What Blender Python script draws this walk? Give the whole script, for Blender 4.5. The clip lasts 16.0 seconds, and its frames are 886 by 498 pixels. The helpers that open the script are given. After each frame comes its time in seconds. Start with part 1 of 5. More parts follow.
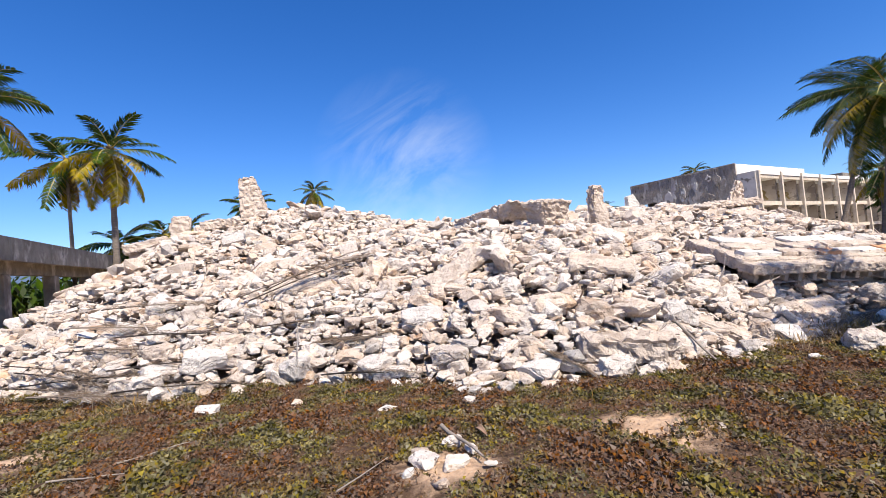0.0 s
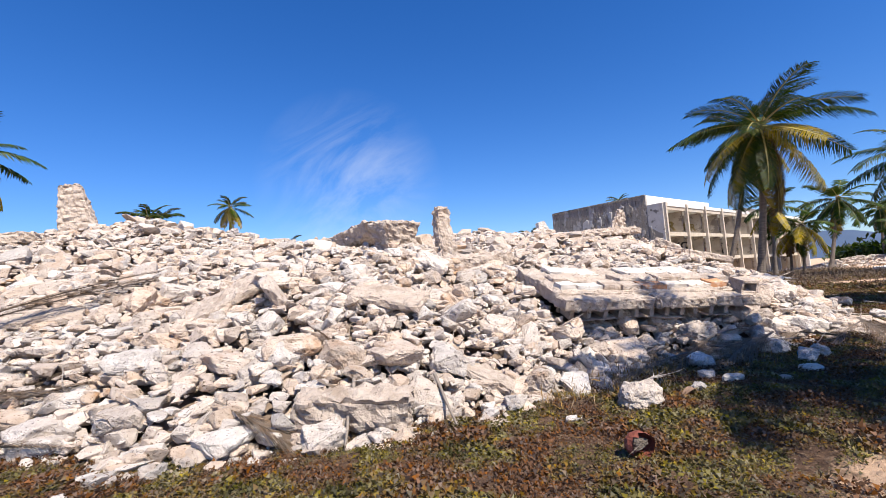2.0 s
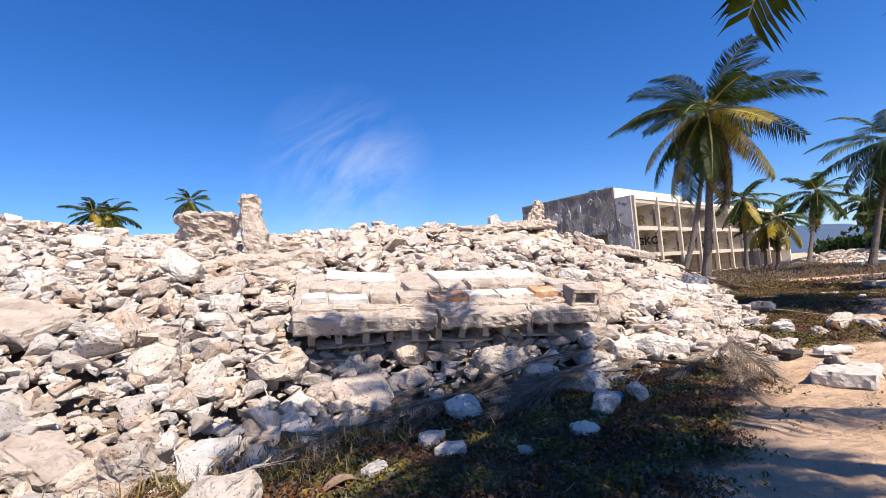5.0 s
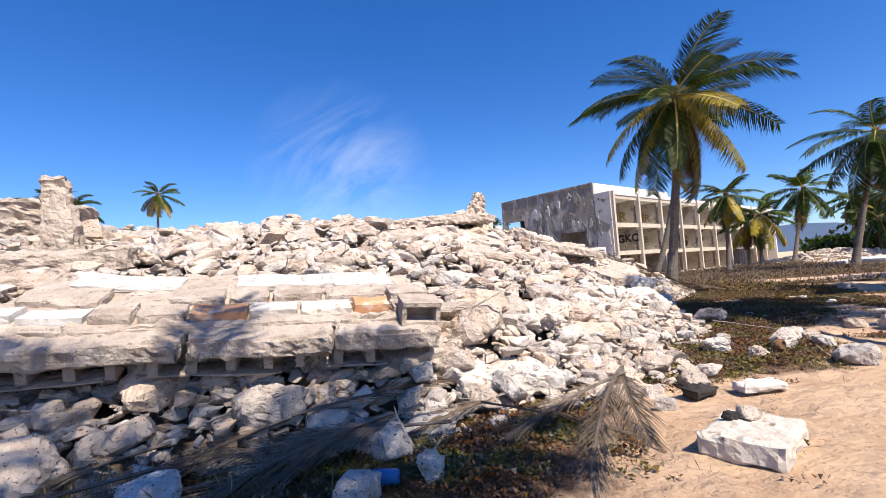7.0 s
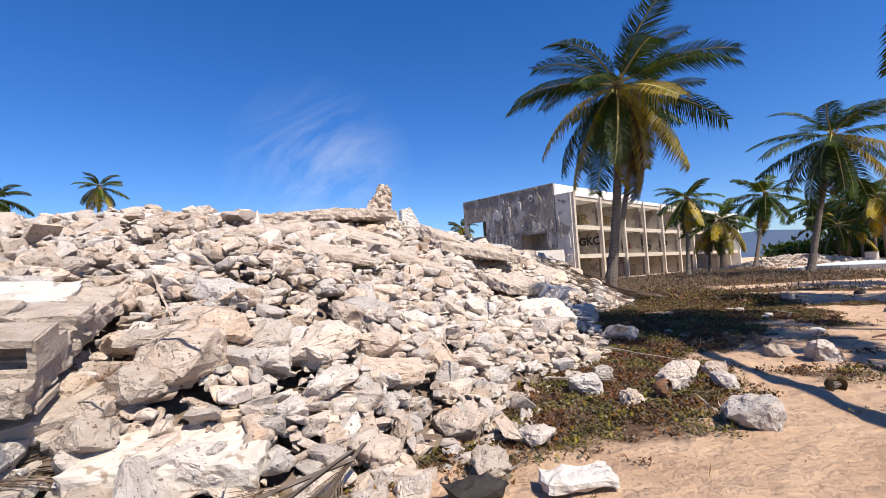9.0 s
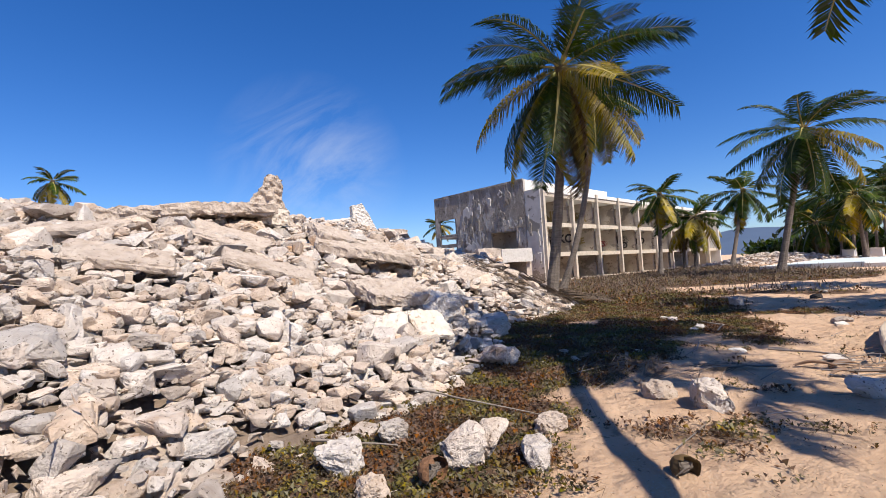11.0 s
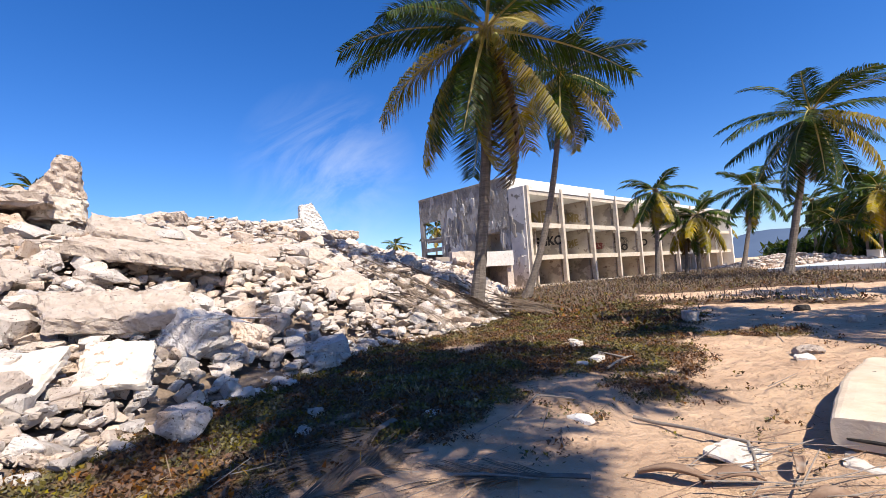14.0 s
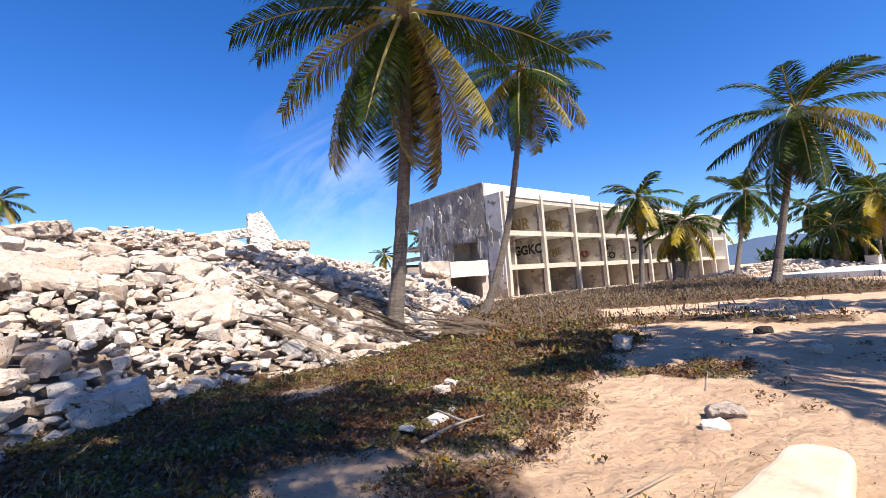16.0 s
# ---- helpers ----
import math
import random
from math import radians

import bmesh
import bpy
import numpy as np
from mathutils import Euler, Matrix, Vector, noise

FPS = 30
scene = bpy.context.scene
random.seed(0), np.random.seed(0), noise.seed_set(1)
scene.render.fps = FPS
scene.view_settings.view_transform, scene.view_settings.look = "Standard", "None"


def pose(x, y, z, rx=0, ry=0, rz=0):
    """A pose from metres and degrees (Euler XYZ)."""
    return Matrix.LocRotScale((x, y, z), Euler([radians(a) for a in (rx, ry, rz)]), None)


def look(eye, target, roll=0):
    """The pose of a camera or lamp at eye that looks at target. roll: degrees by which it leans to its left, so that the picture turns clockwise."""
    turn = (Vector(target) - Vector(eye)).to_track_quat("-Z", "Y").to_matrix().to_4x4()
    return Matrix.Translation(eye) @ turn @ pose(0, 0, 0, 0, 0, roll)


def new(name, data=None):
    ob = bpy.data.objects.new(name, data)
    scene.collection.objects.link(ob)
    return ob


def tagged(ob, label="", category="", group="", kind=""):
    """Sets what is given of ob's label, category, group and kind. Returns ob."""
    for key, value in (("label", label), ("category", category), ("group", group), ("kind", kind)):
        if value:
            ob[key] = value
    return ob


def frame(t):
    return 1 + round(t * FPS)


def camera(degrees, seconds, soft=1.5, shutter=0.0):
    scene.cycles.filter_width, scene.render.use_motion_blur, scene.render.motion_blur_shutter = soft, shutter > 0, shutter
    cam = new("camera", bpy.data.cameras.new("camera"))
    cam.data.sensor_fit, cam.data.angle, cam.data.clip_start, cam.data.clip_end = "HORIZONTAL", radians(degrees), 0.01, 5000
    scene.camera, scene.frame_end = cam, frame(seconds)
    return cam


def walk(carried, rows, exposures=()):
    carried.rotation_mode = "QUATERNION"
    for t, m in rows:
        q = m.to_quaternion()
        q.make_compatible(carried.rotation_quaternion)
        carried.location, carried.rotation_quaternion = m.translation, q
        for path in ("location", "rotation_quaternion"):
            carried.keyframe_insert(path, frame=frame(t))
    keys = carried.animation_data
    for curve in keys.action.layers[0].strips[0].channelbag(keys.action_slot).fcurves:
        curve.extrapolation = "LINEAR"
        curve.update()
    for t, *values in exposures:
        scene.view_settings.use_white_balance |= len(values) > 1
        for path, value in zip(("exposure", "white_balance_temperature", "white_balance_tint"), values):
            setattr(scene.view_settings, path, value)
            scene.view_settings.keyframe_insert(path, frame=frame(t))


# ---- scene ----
cam = camera(88.9, 16.0, soft=0.75)
PATH = [
    (0, (-2.492, -1.621, 1.689), (-2.232, 0.36, 1.766), -5.0),
    (0.5, (-1.685, -1.372, 1.698), (-1.336, 0.595, 1.808), -5.0),
    (1, (-0.843, -1.115, 1.659), (-0.393, 0.828, 1.808), -4.5),
    (1.5, (-0.042, -1.064, 1.657), (0.455, 0.866, 1.818), -4.2),
    (2, (0.665, -0.705, 1.602), (1.166, 1.225, 1.759), -4.1),
    (2.5, (1.374, -0.334, 1.576), (1.878, 1.596, 1.725), -4.0),
    (3, (2.084, -0.086, 1.578), (2.596, 1.841, 1.731), -4.1),
    (3.5, (2.845, 0.089, 1.613), (3.361, 2.016, 1.762), -4.1),
    (4, (3.605, 0.16, 1.574), (4.119, 2.088, 1.717), -4.2),
    (6.5, (6.975, 1.321, 1.556), (7.502, 3.247, 1.674), -4.2),
    (7, (7.701, 1.65, 1.528), (8.238, 3.574, 1.643), -4.0),
    (7.5, (8.466, 1.943, 1.499), (9.016, 3.863, 1.606), -3.6),
    (8, (9.167, 2.262, 1.491), (9.753, 4.171, 1.595), -3.3),
    (8.5, (9.878, 2.611, 1.491), (10.487, 4.512, 1.605), -3.3),
    (11, (13.451, 3.799, 1.53), (14.112, 5.684, 1.628), -3.4),
    (11.5, (14.243, 4.013, 1.514), (14.904, 5.898, 1.612), -3.5),
    (12, (15.036, 4.33, 1.491), (15.689, 6.218, 1.588), -3.5),
    (12.5, (15.757, 4.578, 1.461), (16.399, 6.469, 1.563), -3.5),
    (13, (16.443, 4.945, 1.397), (17.068, 6.842, 1.504), -3.6),
    (13.5, (17.119, 5.202, 1.361), (17.725, 7.104, 1.471), -3.5),
    (14, (17.764, 5.485, 1.349), (18.353, 7.392, 1.473), -3.8),
    (14.5, (18.447, 5.796, 1.418), (19.024, 7.707, 1.549), -4.0),
    (15, (19.121, 6.041, 1.429), (19.698, 7.95, 1.575), -4.1),
    (15.5, (19.814, 6.391, 1.408), (20.392, 8.3, 1.562), -4.2),
    (16, (20.54, 6.603, 1.371), (21.125, 8.508, 1.535), -4.3),
]
walk(cam, [(t, look(eye, target, roll)) for t, eye, target, roll in PATH], [(0, 0.86), (2.5, 0.75), (4.5, 0.78), (6.5, 0.87), (8.5, 0.7), (11, 0.57), (12.5, 0.64), (14, 0.86), (16, 1.05)])

# ---- world, sun ----
SUN_H = Vector((0.33, -0.94, 0)).normalized()
SUN_EL = radians(52)
SUN_DIR = Vector((SUN_H.x * math.cos(SUN_EL), SUN_H.y * math.cos(SUN_EL), math.sin(SUN_EL)))
world = bpy.data.worlds.new("sky")
scene.world = world
world.use_nodes = True
wn, wl = world.node_tree.nodes, world.node_tree.links
wn.clear()
w_out = wn.new("ShaderNodeOutputWorld")
w_bg = wn.new("ShaderNodeBackground")
w_sky = wn.new("ShaderNodeTexSky")
w_sky.sky_type, w_sky.sun_disc = "NISHITA", False
w_sky.sun_elevation, w_sky.sun_rotation = SUN_EL, math.atan2(SUN_H.x, SUN_H.y)
w_sky.altitude, w_sky.air_density, w_sky.dust_density, w_sky.ozone_density = 0, 1.0, 0.2, 2.0
w_bg.inputs["Strength"].default_value = 0.076
# thin cirrus wisps
w_co = wn.new("ShaderNodeTexCoord")
w_map = wn.new("ShaderNodeMapping")
w_map.inputs["Scale"].default_value = (2.6, 2.6, 8.5)
w_map.inputs["Location"].default_value = (0.35, 0.0, 0.2)
w_rot = wn.new("ShaderNodeMapping")
w_rot.inputs["Rotation"].default_value = (0, radians(30), 0)
w_no = wn.new("ShaderNodeTexNoise")
w_no.inputs["Scale"].default_value, w_no.inputs["Detail"].default_value = 1.3, 7
w_no.inputs["Roughness"].default_value, w_no.inputs["Distortion"].default_value = 0.62, 0.7
w_ramp = wn.new("ShaderNodeMapRange")
w_ramp.inputs[1].default_value, w_ramp.inputs[2].default_value, w_ramp.inputs[4].default_value = 0.4, 0.8, 0.5
w_dot = wn.new("ShaderNodeVectorMath")
w_dot.operation = "DISTANCE"
w_dot.inputs[1].default_value = (0.06, 0.972, 0.228)
w_fall = wn.new("ShaderNodeMapRange")
w_fall.inputs[1].default_value, w_fall.inputs[2].default_value = 0.2, 0.02
w_mul = wn.new("ShaderNodeMath")
w_mul.operation = "MULTIPLY"
w_mix = wn.new("ShaderNodeMix")
w_mix.data_type = "RGBA"
w_mix.inputs[7].default_value = (7.5, 7.8, 8.2, 1)
wl.new(w_co.outputs["Generated"], w_rot.inputs["Vector"])
wl.new(w_rot.outputs[0], w_map.inputs["Vector"])
wl.new(w_map.outputs[0], w_no.inputs["Vector"])
wl.new(w_no.outputs["Fac"], w_ramp.inputs[0])
wl.new(w_co.outputs["Generated"], w_dot.inputs[0])
wl.new(w_dot.outputs["Value"], w_fall.inputs[0])
wl.new(w_ramp.outputs[0], w_mul.inputs[0])
wl.new(w_fall.outputs[0], w_mul.inputs[1])
wl.new(w_mul.outputs[0], w_mix.inputs[0])
w_hs = wn.new("ShaderNodeHueSaturation")
w_hs.inputs["Saturation"].default_value = 1.35
wl.new(w_sky.outputs[0], w_hs.inputs["Color"])
w_tint = wn.new("ShaderNodeMix")
w_tint.data_type, w_tint.blend_type = "RGBA", "MULTIPLY"
w_tint.inputs[0].default_value = 1
w_tint.inputs[7].default_value = (0.8, 0.93, 1.3, 1)
wl.new(w_hs.outputs[0], w_tint.inputs[6])
wl.new(w_tint.outputs[2], w_mix.inputs[6])
wl.new(w_mix.outputs[2], w_bg.inputs["Color"])
wl.new(w_bg.outputs[0], w_out.inputs["Surface"])

sun_data = bpy.data.lights.new("sun", "SUN")
sun_data.energy, sun_data.angle, sun_data.color = 5.0, radians(0.53), (1.0, 0.91, 0.78)
sun = new("sun", sun_data)
sun.matrix_world = look(SUN_DIR * 60, (0, 0, 0))


# ---- materials ----
def material(name, low, high, scale=4.0, detail=6, rough=0.9, bump=0.3, bump_scale=30.0, speck=None, speck_scale=12.0,
             speck_at=0.62, vary=0.0, stain=None, stain_scale=0.8, stain_at=0.55, island=False, stretch=(1, 1, 1), bump_dist=0.02, through_light=0.0, stain_soft=0.12):
    """Two-colour noise with a second, larger stain and small specks, a random tint per object or island, and bump."""
    m = bpy.data.materials.new(name)
    m.use_nodes = True
    n, l = m.node_tree.nodes, m.node_tree.links
    b = n["Principled BSDF"]
    b.inputs["Roughness"].default_value = rough
    b.inputs["Specular IOR Level"].default_value = 0.14 if through_light else 0.2
    geo = n.new("ShaderNodeNewGeometry")
    oi = n.new("ShaderNodeObjectInfo")
    mp = n.new("ShaderNodeMapping")
    mp.inputs["Scale"].default_value = stretch
    l.new(geo.outputs["Position"], mp.inputs["Vector"])

    def noise_tex(s, d=5, r=0.6):
        t = n.new("ShaderNodeTexNoise")
        t.inputs["Scale"].default_value, t.inputs["Detail"].default_value, t.inputs["Roughness"].default_value = s, d, r
        l.new(mp.outputs[0], t.inputs["Vector"])
        return t

    def mix(fac, a, c):
        x = n.new("ShaderNodeMix")
        x.data_type = "RGBA"
        if fac is not None:
            l.new(fac, x.inputs[0])
        for sock, v in ((x.inputs[6], a), (x.inputs[7], c)):
            if isinstance(v, tuple):
                sock.default_value = (*v, 1)
            else:
                l.new(v, sock)
        return x

    def ramp(src, a, c):
        r = n.new("ShaderNodeMapRange")
        r.inputs[1].default_value, r.inputs[2].default_value = a, c
        l.new(src, r.inputs[0])
        return r.outputs[0]

    col = mix(ramp(noise_tex(scale, detail).outputs["Fac"], 0.3, 0.7), low, high).outputs[2]
    if stain:
        col = mix(ramp(noise_tex(stain_scale, 4).outputs["Fac"], stain_at, stain_at + stain_soft), col, stain).outputs[2]
    if speck:
        col = mix(ramp(noise_tex(speck_scale, 3, 0.5).outputs["Fac"], speck_at, speck_at + 0.06), col, speck).outputs[2]
    if vary:
        hs = n.new("ShaderNodeHueSaturation")
        rv = n.new("ShaderNodeMapRange")
        rv.inputs[3].default_value, rv.inputs[4].default_value = 1 - vary, 1 + vary * 0.6
        l.new(geo.outputs["Random Per Island"] if island else oi.outputs["Random"], rv.inputs[0])
        l.new(rv.outputs[0], hs.inputs["Value"])
        wn2 = n.new("ShaderNodeTexWhiteNoise")
        wn2.noise_dimensions = "1D"
        l.new(geo.outputs["Random Per Island"] if island else oi.outputs["Random"], wn2.inputs["W"])
        rs = n.new("ShaderNodeMapRange")
        rs.inputs[3].default_value, rs.inputs[4].default_value = 0.55, 1.45
        l.new(wn2.outputs["Value"], rs.inputs[0])
        l.new(rs.outputs[0], hs.inputs["Saturation"])
        l.new(col, hs.inputs["Color"])
        col = hs.outputs[0]
    l.new(col, b.inputs["Base Color"])
    if bump:
        bp = n.new("ShaderNodeBump")
        bp.inputs["Strength"].default_value, bp.inputs["Distance"].default_value = bump, bump_dist
        l.new(noise_tex(bump_scale, 6, 0.65).outputs["Fac"], bp.inputs["Height"])
        l.new(bp.outputs[0], b.inputs["Normal"])
    if through_light:
        tr = n.new("ShaderNodeBsdfTranslucent")
        l.new(col, tr.inputs["Color"])
        ms = n.new("ShaderNodeMixShader")
        ms.inputs[0].default_value = through_light
        l.new(b.outputs[0], ms.inputs[1])
        l.new(tr.outputs[0], ms.inputs[2])
        l.new(ms.outputs[0], n["Material Output"].inputs["Surface"])
    return m


STONE = dict(scale=7, bump=1.0, bump_scale=22, bump_dist=0.05, vary=0.24, speck=(0.2, 0.15, 0.115), speck_scale=28, speck_at=0.615)
M_ROCK = material("rubble_stone", (0.470, 0.385, 0.324), (0.648, 0.567, 0.502), stain=(0.470, 0.340, 0.252), stain_scale=1.6, stain_at=0.6, **STONE)
M_RUBBLE = material("rubble_joined", (0.470, 0.385, 0.324), (0.648, 0.567, 0.502), stain=(0.470, 0.340, 0.252), stain_scale=1.6, stain_at=0.6, island=True, **STONE)
# brown grit, its colour darkened to deepen the shade between the stones
M_HEAP = material("heap_grit_gap_shade", (0.15, 0.112, 0.086), (0.27, 0.206, 0.161), scale=9, bump=1.0, bump_scale=14, bump_dist=0.06)
M_CONC = material("old_concrete", (0.413, 0.335, 0.277), (0.562, 0.48, 0.413), scale=5, bump=1.0, bump_scale=20, bump_dist=0.06, speck=(0.234, 0.187, 0.156), speck_scale=14, speck_at=0.64, stain=(0.351, 0.281, 0.226), stain_scale=2.2)
M_LIME = material("white_limewash", (0.5, 0.45, 0.4), (0.61, 0.565, 0.515), scale=5, bump=0.7, bump_scale=18, bump_dist=0.04, speck=(0.332, 0.266, 0.216), speck_scale=9, speck_at=0.62, stain=(0.457, 0.39, 0.332), stain_scale=3, stain_at=0.6, vary=0.08)
M_BRICK = material("orange_brick", (0.425, 0.204, 0.102), (0.527, 0.289, 0.162), scale=8, bump=0.4, stain=(0.51, 0.425, 0.34), stain_scale=5)
M_HOLLOW = material("block_inside", (0.24, 0.2, 0.16), (0.336, 0.28, 0.232), scale=6, bump=0.5)
M_GREYWALL = material("weathered_plaster", (0.128, 0.115, 0.098), (0.255, 0.23, 0.2), scale=1.6, bump=1.0, bump_scale=9, bump_dist=0.06, stain=(0.391, 0.365, 0.327), stain_scale=0.9, stain_at=0.54, stretch=(1, 1, 0.6), speck=(0.17, 0.162, 0.145), speck_scale=2.2, speck_at=0.6)
M_END = material("peeled_end_wall", (0.212, 0.187, 0.157), (0.357, 0.323, 0.281), scale=2.4, detail=12, bump=1.0, bump_scale=4, bump_dist=0.25, stain=(0.442, 0.408, 0.365), stain_scale=0.8, stain_at=0.55, stain_soft=0.03, stretch=(1, 1, 0.45), speck=(0.145, 0.128, 0.106), speck_scale=2.6, speck_at=0.62)
M_SMOOTHGREY = material("grey_fin_plaster", (0.454, 0.426, 0.387), (0.581, 0.551, 0.513), scale=1.2, bump=0.4, bump_scale=14, stain=(0.261, 0.237, 0.203), stain_scale=0.6, stain_at=0.55, stain_soft=0.025, speck=(0.194, 0.175, 0.150), speck_scale=1.8, speck_at=0.62)
M_ROOM = material("room_plaster", (0.344, 0.288, 0.232), (0.48, 0.416, 0.344), scale=0.9, bump=0.4, bump_scale=10, stain=(0.24, 0.2, 0.164), stain_scale=0.5, stain_at=0.56, stain_soft=0.05, stretch=(1, 1, 1.3), speck=(0.208, 0.16, 0.128), speck_scale=1.6, speck_at=0.63)
M_WHITE = material("white_facade_paint", (0.648, 0.621, 0.576), (0.72, 0.702, 0.666), scale=2, bump=0.2, stain=(0.495, 0.432, 0.36), stain_scale=1.5, stain_at=0.62)
M_COLUMN = material("column_paint", (0.425, 0.365, 0.289), (0.544, 0.484, 0.408), scale=3, bump=0.3, stain=(0.383, 0.323, 0.264), stain_scale=2, stain_at=0.58)
M_INK = material("graffiti_black", (0.02, 0.02, 0.02), (0.05, 0.045, 0.045), bump=0)
M_INK2 = material("graffiti_red", (0.2, 0.05, 0.05), (0.3, 0.09, 0.08), bump=0)
M_INK3 = material("graffiti_ochre", (0.234, 0.169, 0.065), (0.273, 0.208, 0.098), bump=0)
M_TRUNK = material("palm_trunk_bark", (0.104, 0.084, 0.068), (0.2, 0.168, 0.144), scale=3, bump=0.9, bump_scale=9, bump_dist=0.05, stretch=(1, 1, 5))
M_LEAF = material("palm_leaf_green", (0.014, 0.033, 0.005), (0.062, 0.094, 0.013), scale=0.9, rough=0.45, bump=0, vary=0.3, island=True, through_light=0.2)
M_LEAFY = material("palm_leaf_yellow", (0.13, 0.125, 0.02), (0.4, 0.29, 0.045), scale=0.8, rough=0.5, bump=0, vary=0.2, island=True, through_light=0.25)
M_LEAFB = material("palm_leaf_brown", (0.111, 0.072, 0.034), (0.187, 0.128, 0.068), scale=1.5, rough=0.8, bump=0, vary=0.3, island=True, through_light=0.1)
M_RIB = material("palm_rib", (0.3, 0.24, 0.07), (0.42, 0.34, 0.12), scale=3, rough=0.5, bump=0)
M_DRY = material("dry_frond", (0.096, 0.068, 0.048), (0.216, 0.164, 0.124), scale=6, rough=0.9, bump=0.3, bump_scale=60, vary=0.3, island=True)
M_SHEATH = material("palm_sheath", (0.16, 0.096, 0.064), (0.288, 0.2, 0.144), scale=5, rough=0.85, bump=0.5, bump_scale=50, stretch=(1, 1, 3), stain=(0.336, 0.288, 0.24), stain_scale=4, stain_at=0.58)
M_COCO = material("coconut_green", (0.2, 0.24, 0.06), (0.36, 0.34, 0.12), scale=4, rough=0.6, bump=0.1)
M_HUSK = material("coconut_husk", (0.152, 0.076, 0.04), (0.264, 0.144, 0.08), scale=8, rough=0.85, bump=0.6, bump_scale=40, stretch=(1, 4, 1))
M_WEED = material("creeper_leaf", (0.036, 0.037, 0.012), (0.25, 0.205, 0.08), scale=2.4, rough=0.75, bump=0, vary=0.5, island=True, stain=(0.141, 0.075, 0.044), stain_scale=1.6, stain_at=0.445, stain_soft=0.1, through_light=0.12)
M_GRASS = material("dry_grass", (0.24, 0.152, 0.072), (0.336, 0.24, 0.128), scale=3, rough=0.85, bump=0, vary=0.3, island=True, through_light=0.15)
M_WOOD = material("weathered_driftwood", (0.176, 0.144, 0.12), (0.288, 0.248, 0.216), scale=5, bump=0.6, bump_scale=30, stretch=(1, 1, 4))
M_LOG = material("pale_log", (0.464, 0.368, 0.272), (0.592, 0.504, 0.4), scale=3, bump=0.4, bump_scale=16, stain=(0.36, 0.28, 0.208), stain_scale=2.5, stain_at=0.6)
M_BLACK = material("black_rubber", (0.02, 0.018, 0.017), (0.05, 0.042, 0.038), scale=6, rough=0.8, bump=0.4)
M_BLUE = material("blue_can_paint", (0.03, 0.13, 0.32), (0.06, 0.2, 0.42), scale=9, rough=0.35, bump=0.05)
M_RED = material("red_brown_husk", (0.17, 0.05, 0.035), (0.27, 0.09, 0.06), scale=7, rough=0.85, bump=0.5)
M_POOL = material("faded_pool_paint", (0.425, 0.493, 0.51), (0.561, 0.595, 0.595), scale=1.5, bump=0.1)
# blue of the distance haze is put into the hills' base colour
M_HILL = material("hill_haze_tint", (0.055, 0.085, 0.145), (0.075, 0.11, 0.175), scale=0.004, rough=1, bump=0)
M_FIELD = material("field_grass", (0.1, 0.13, 0.03), (0.2, 0.2, 0.06), scale=0.8, bump=0.5)


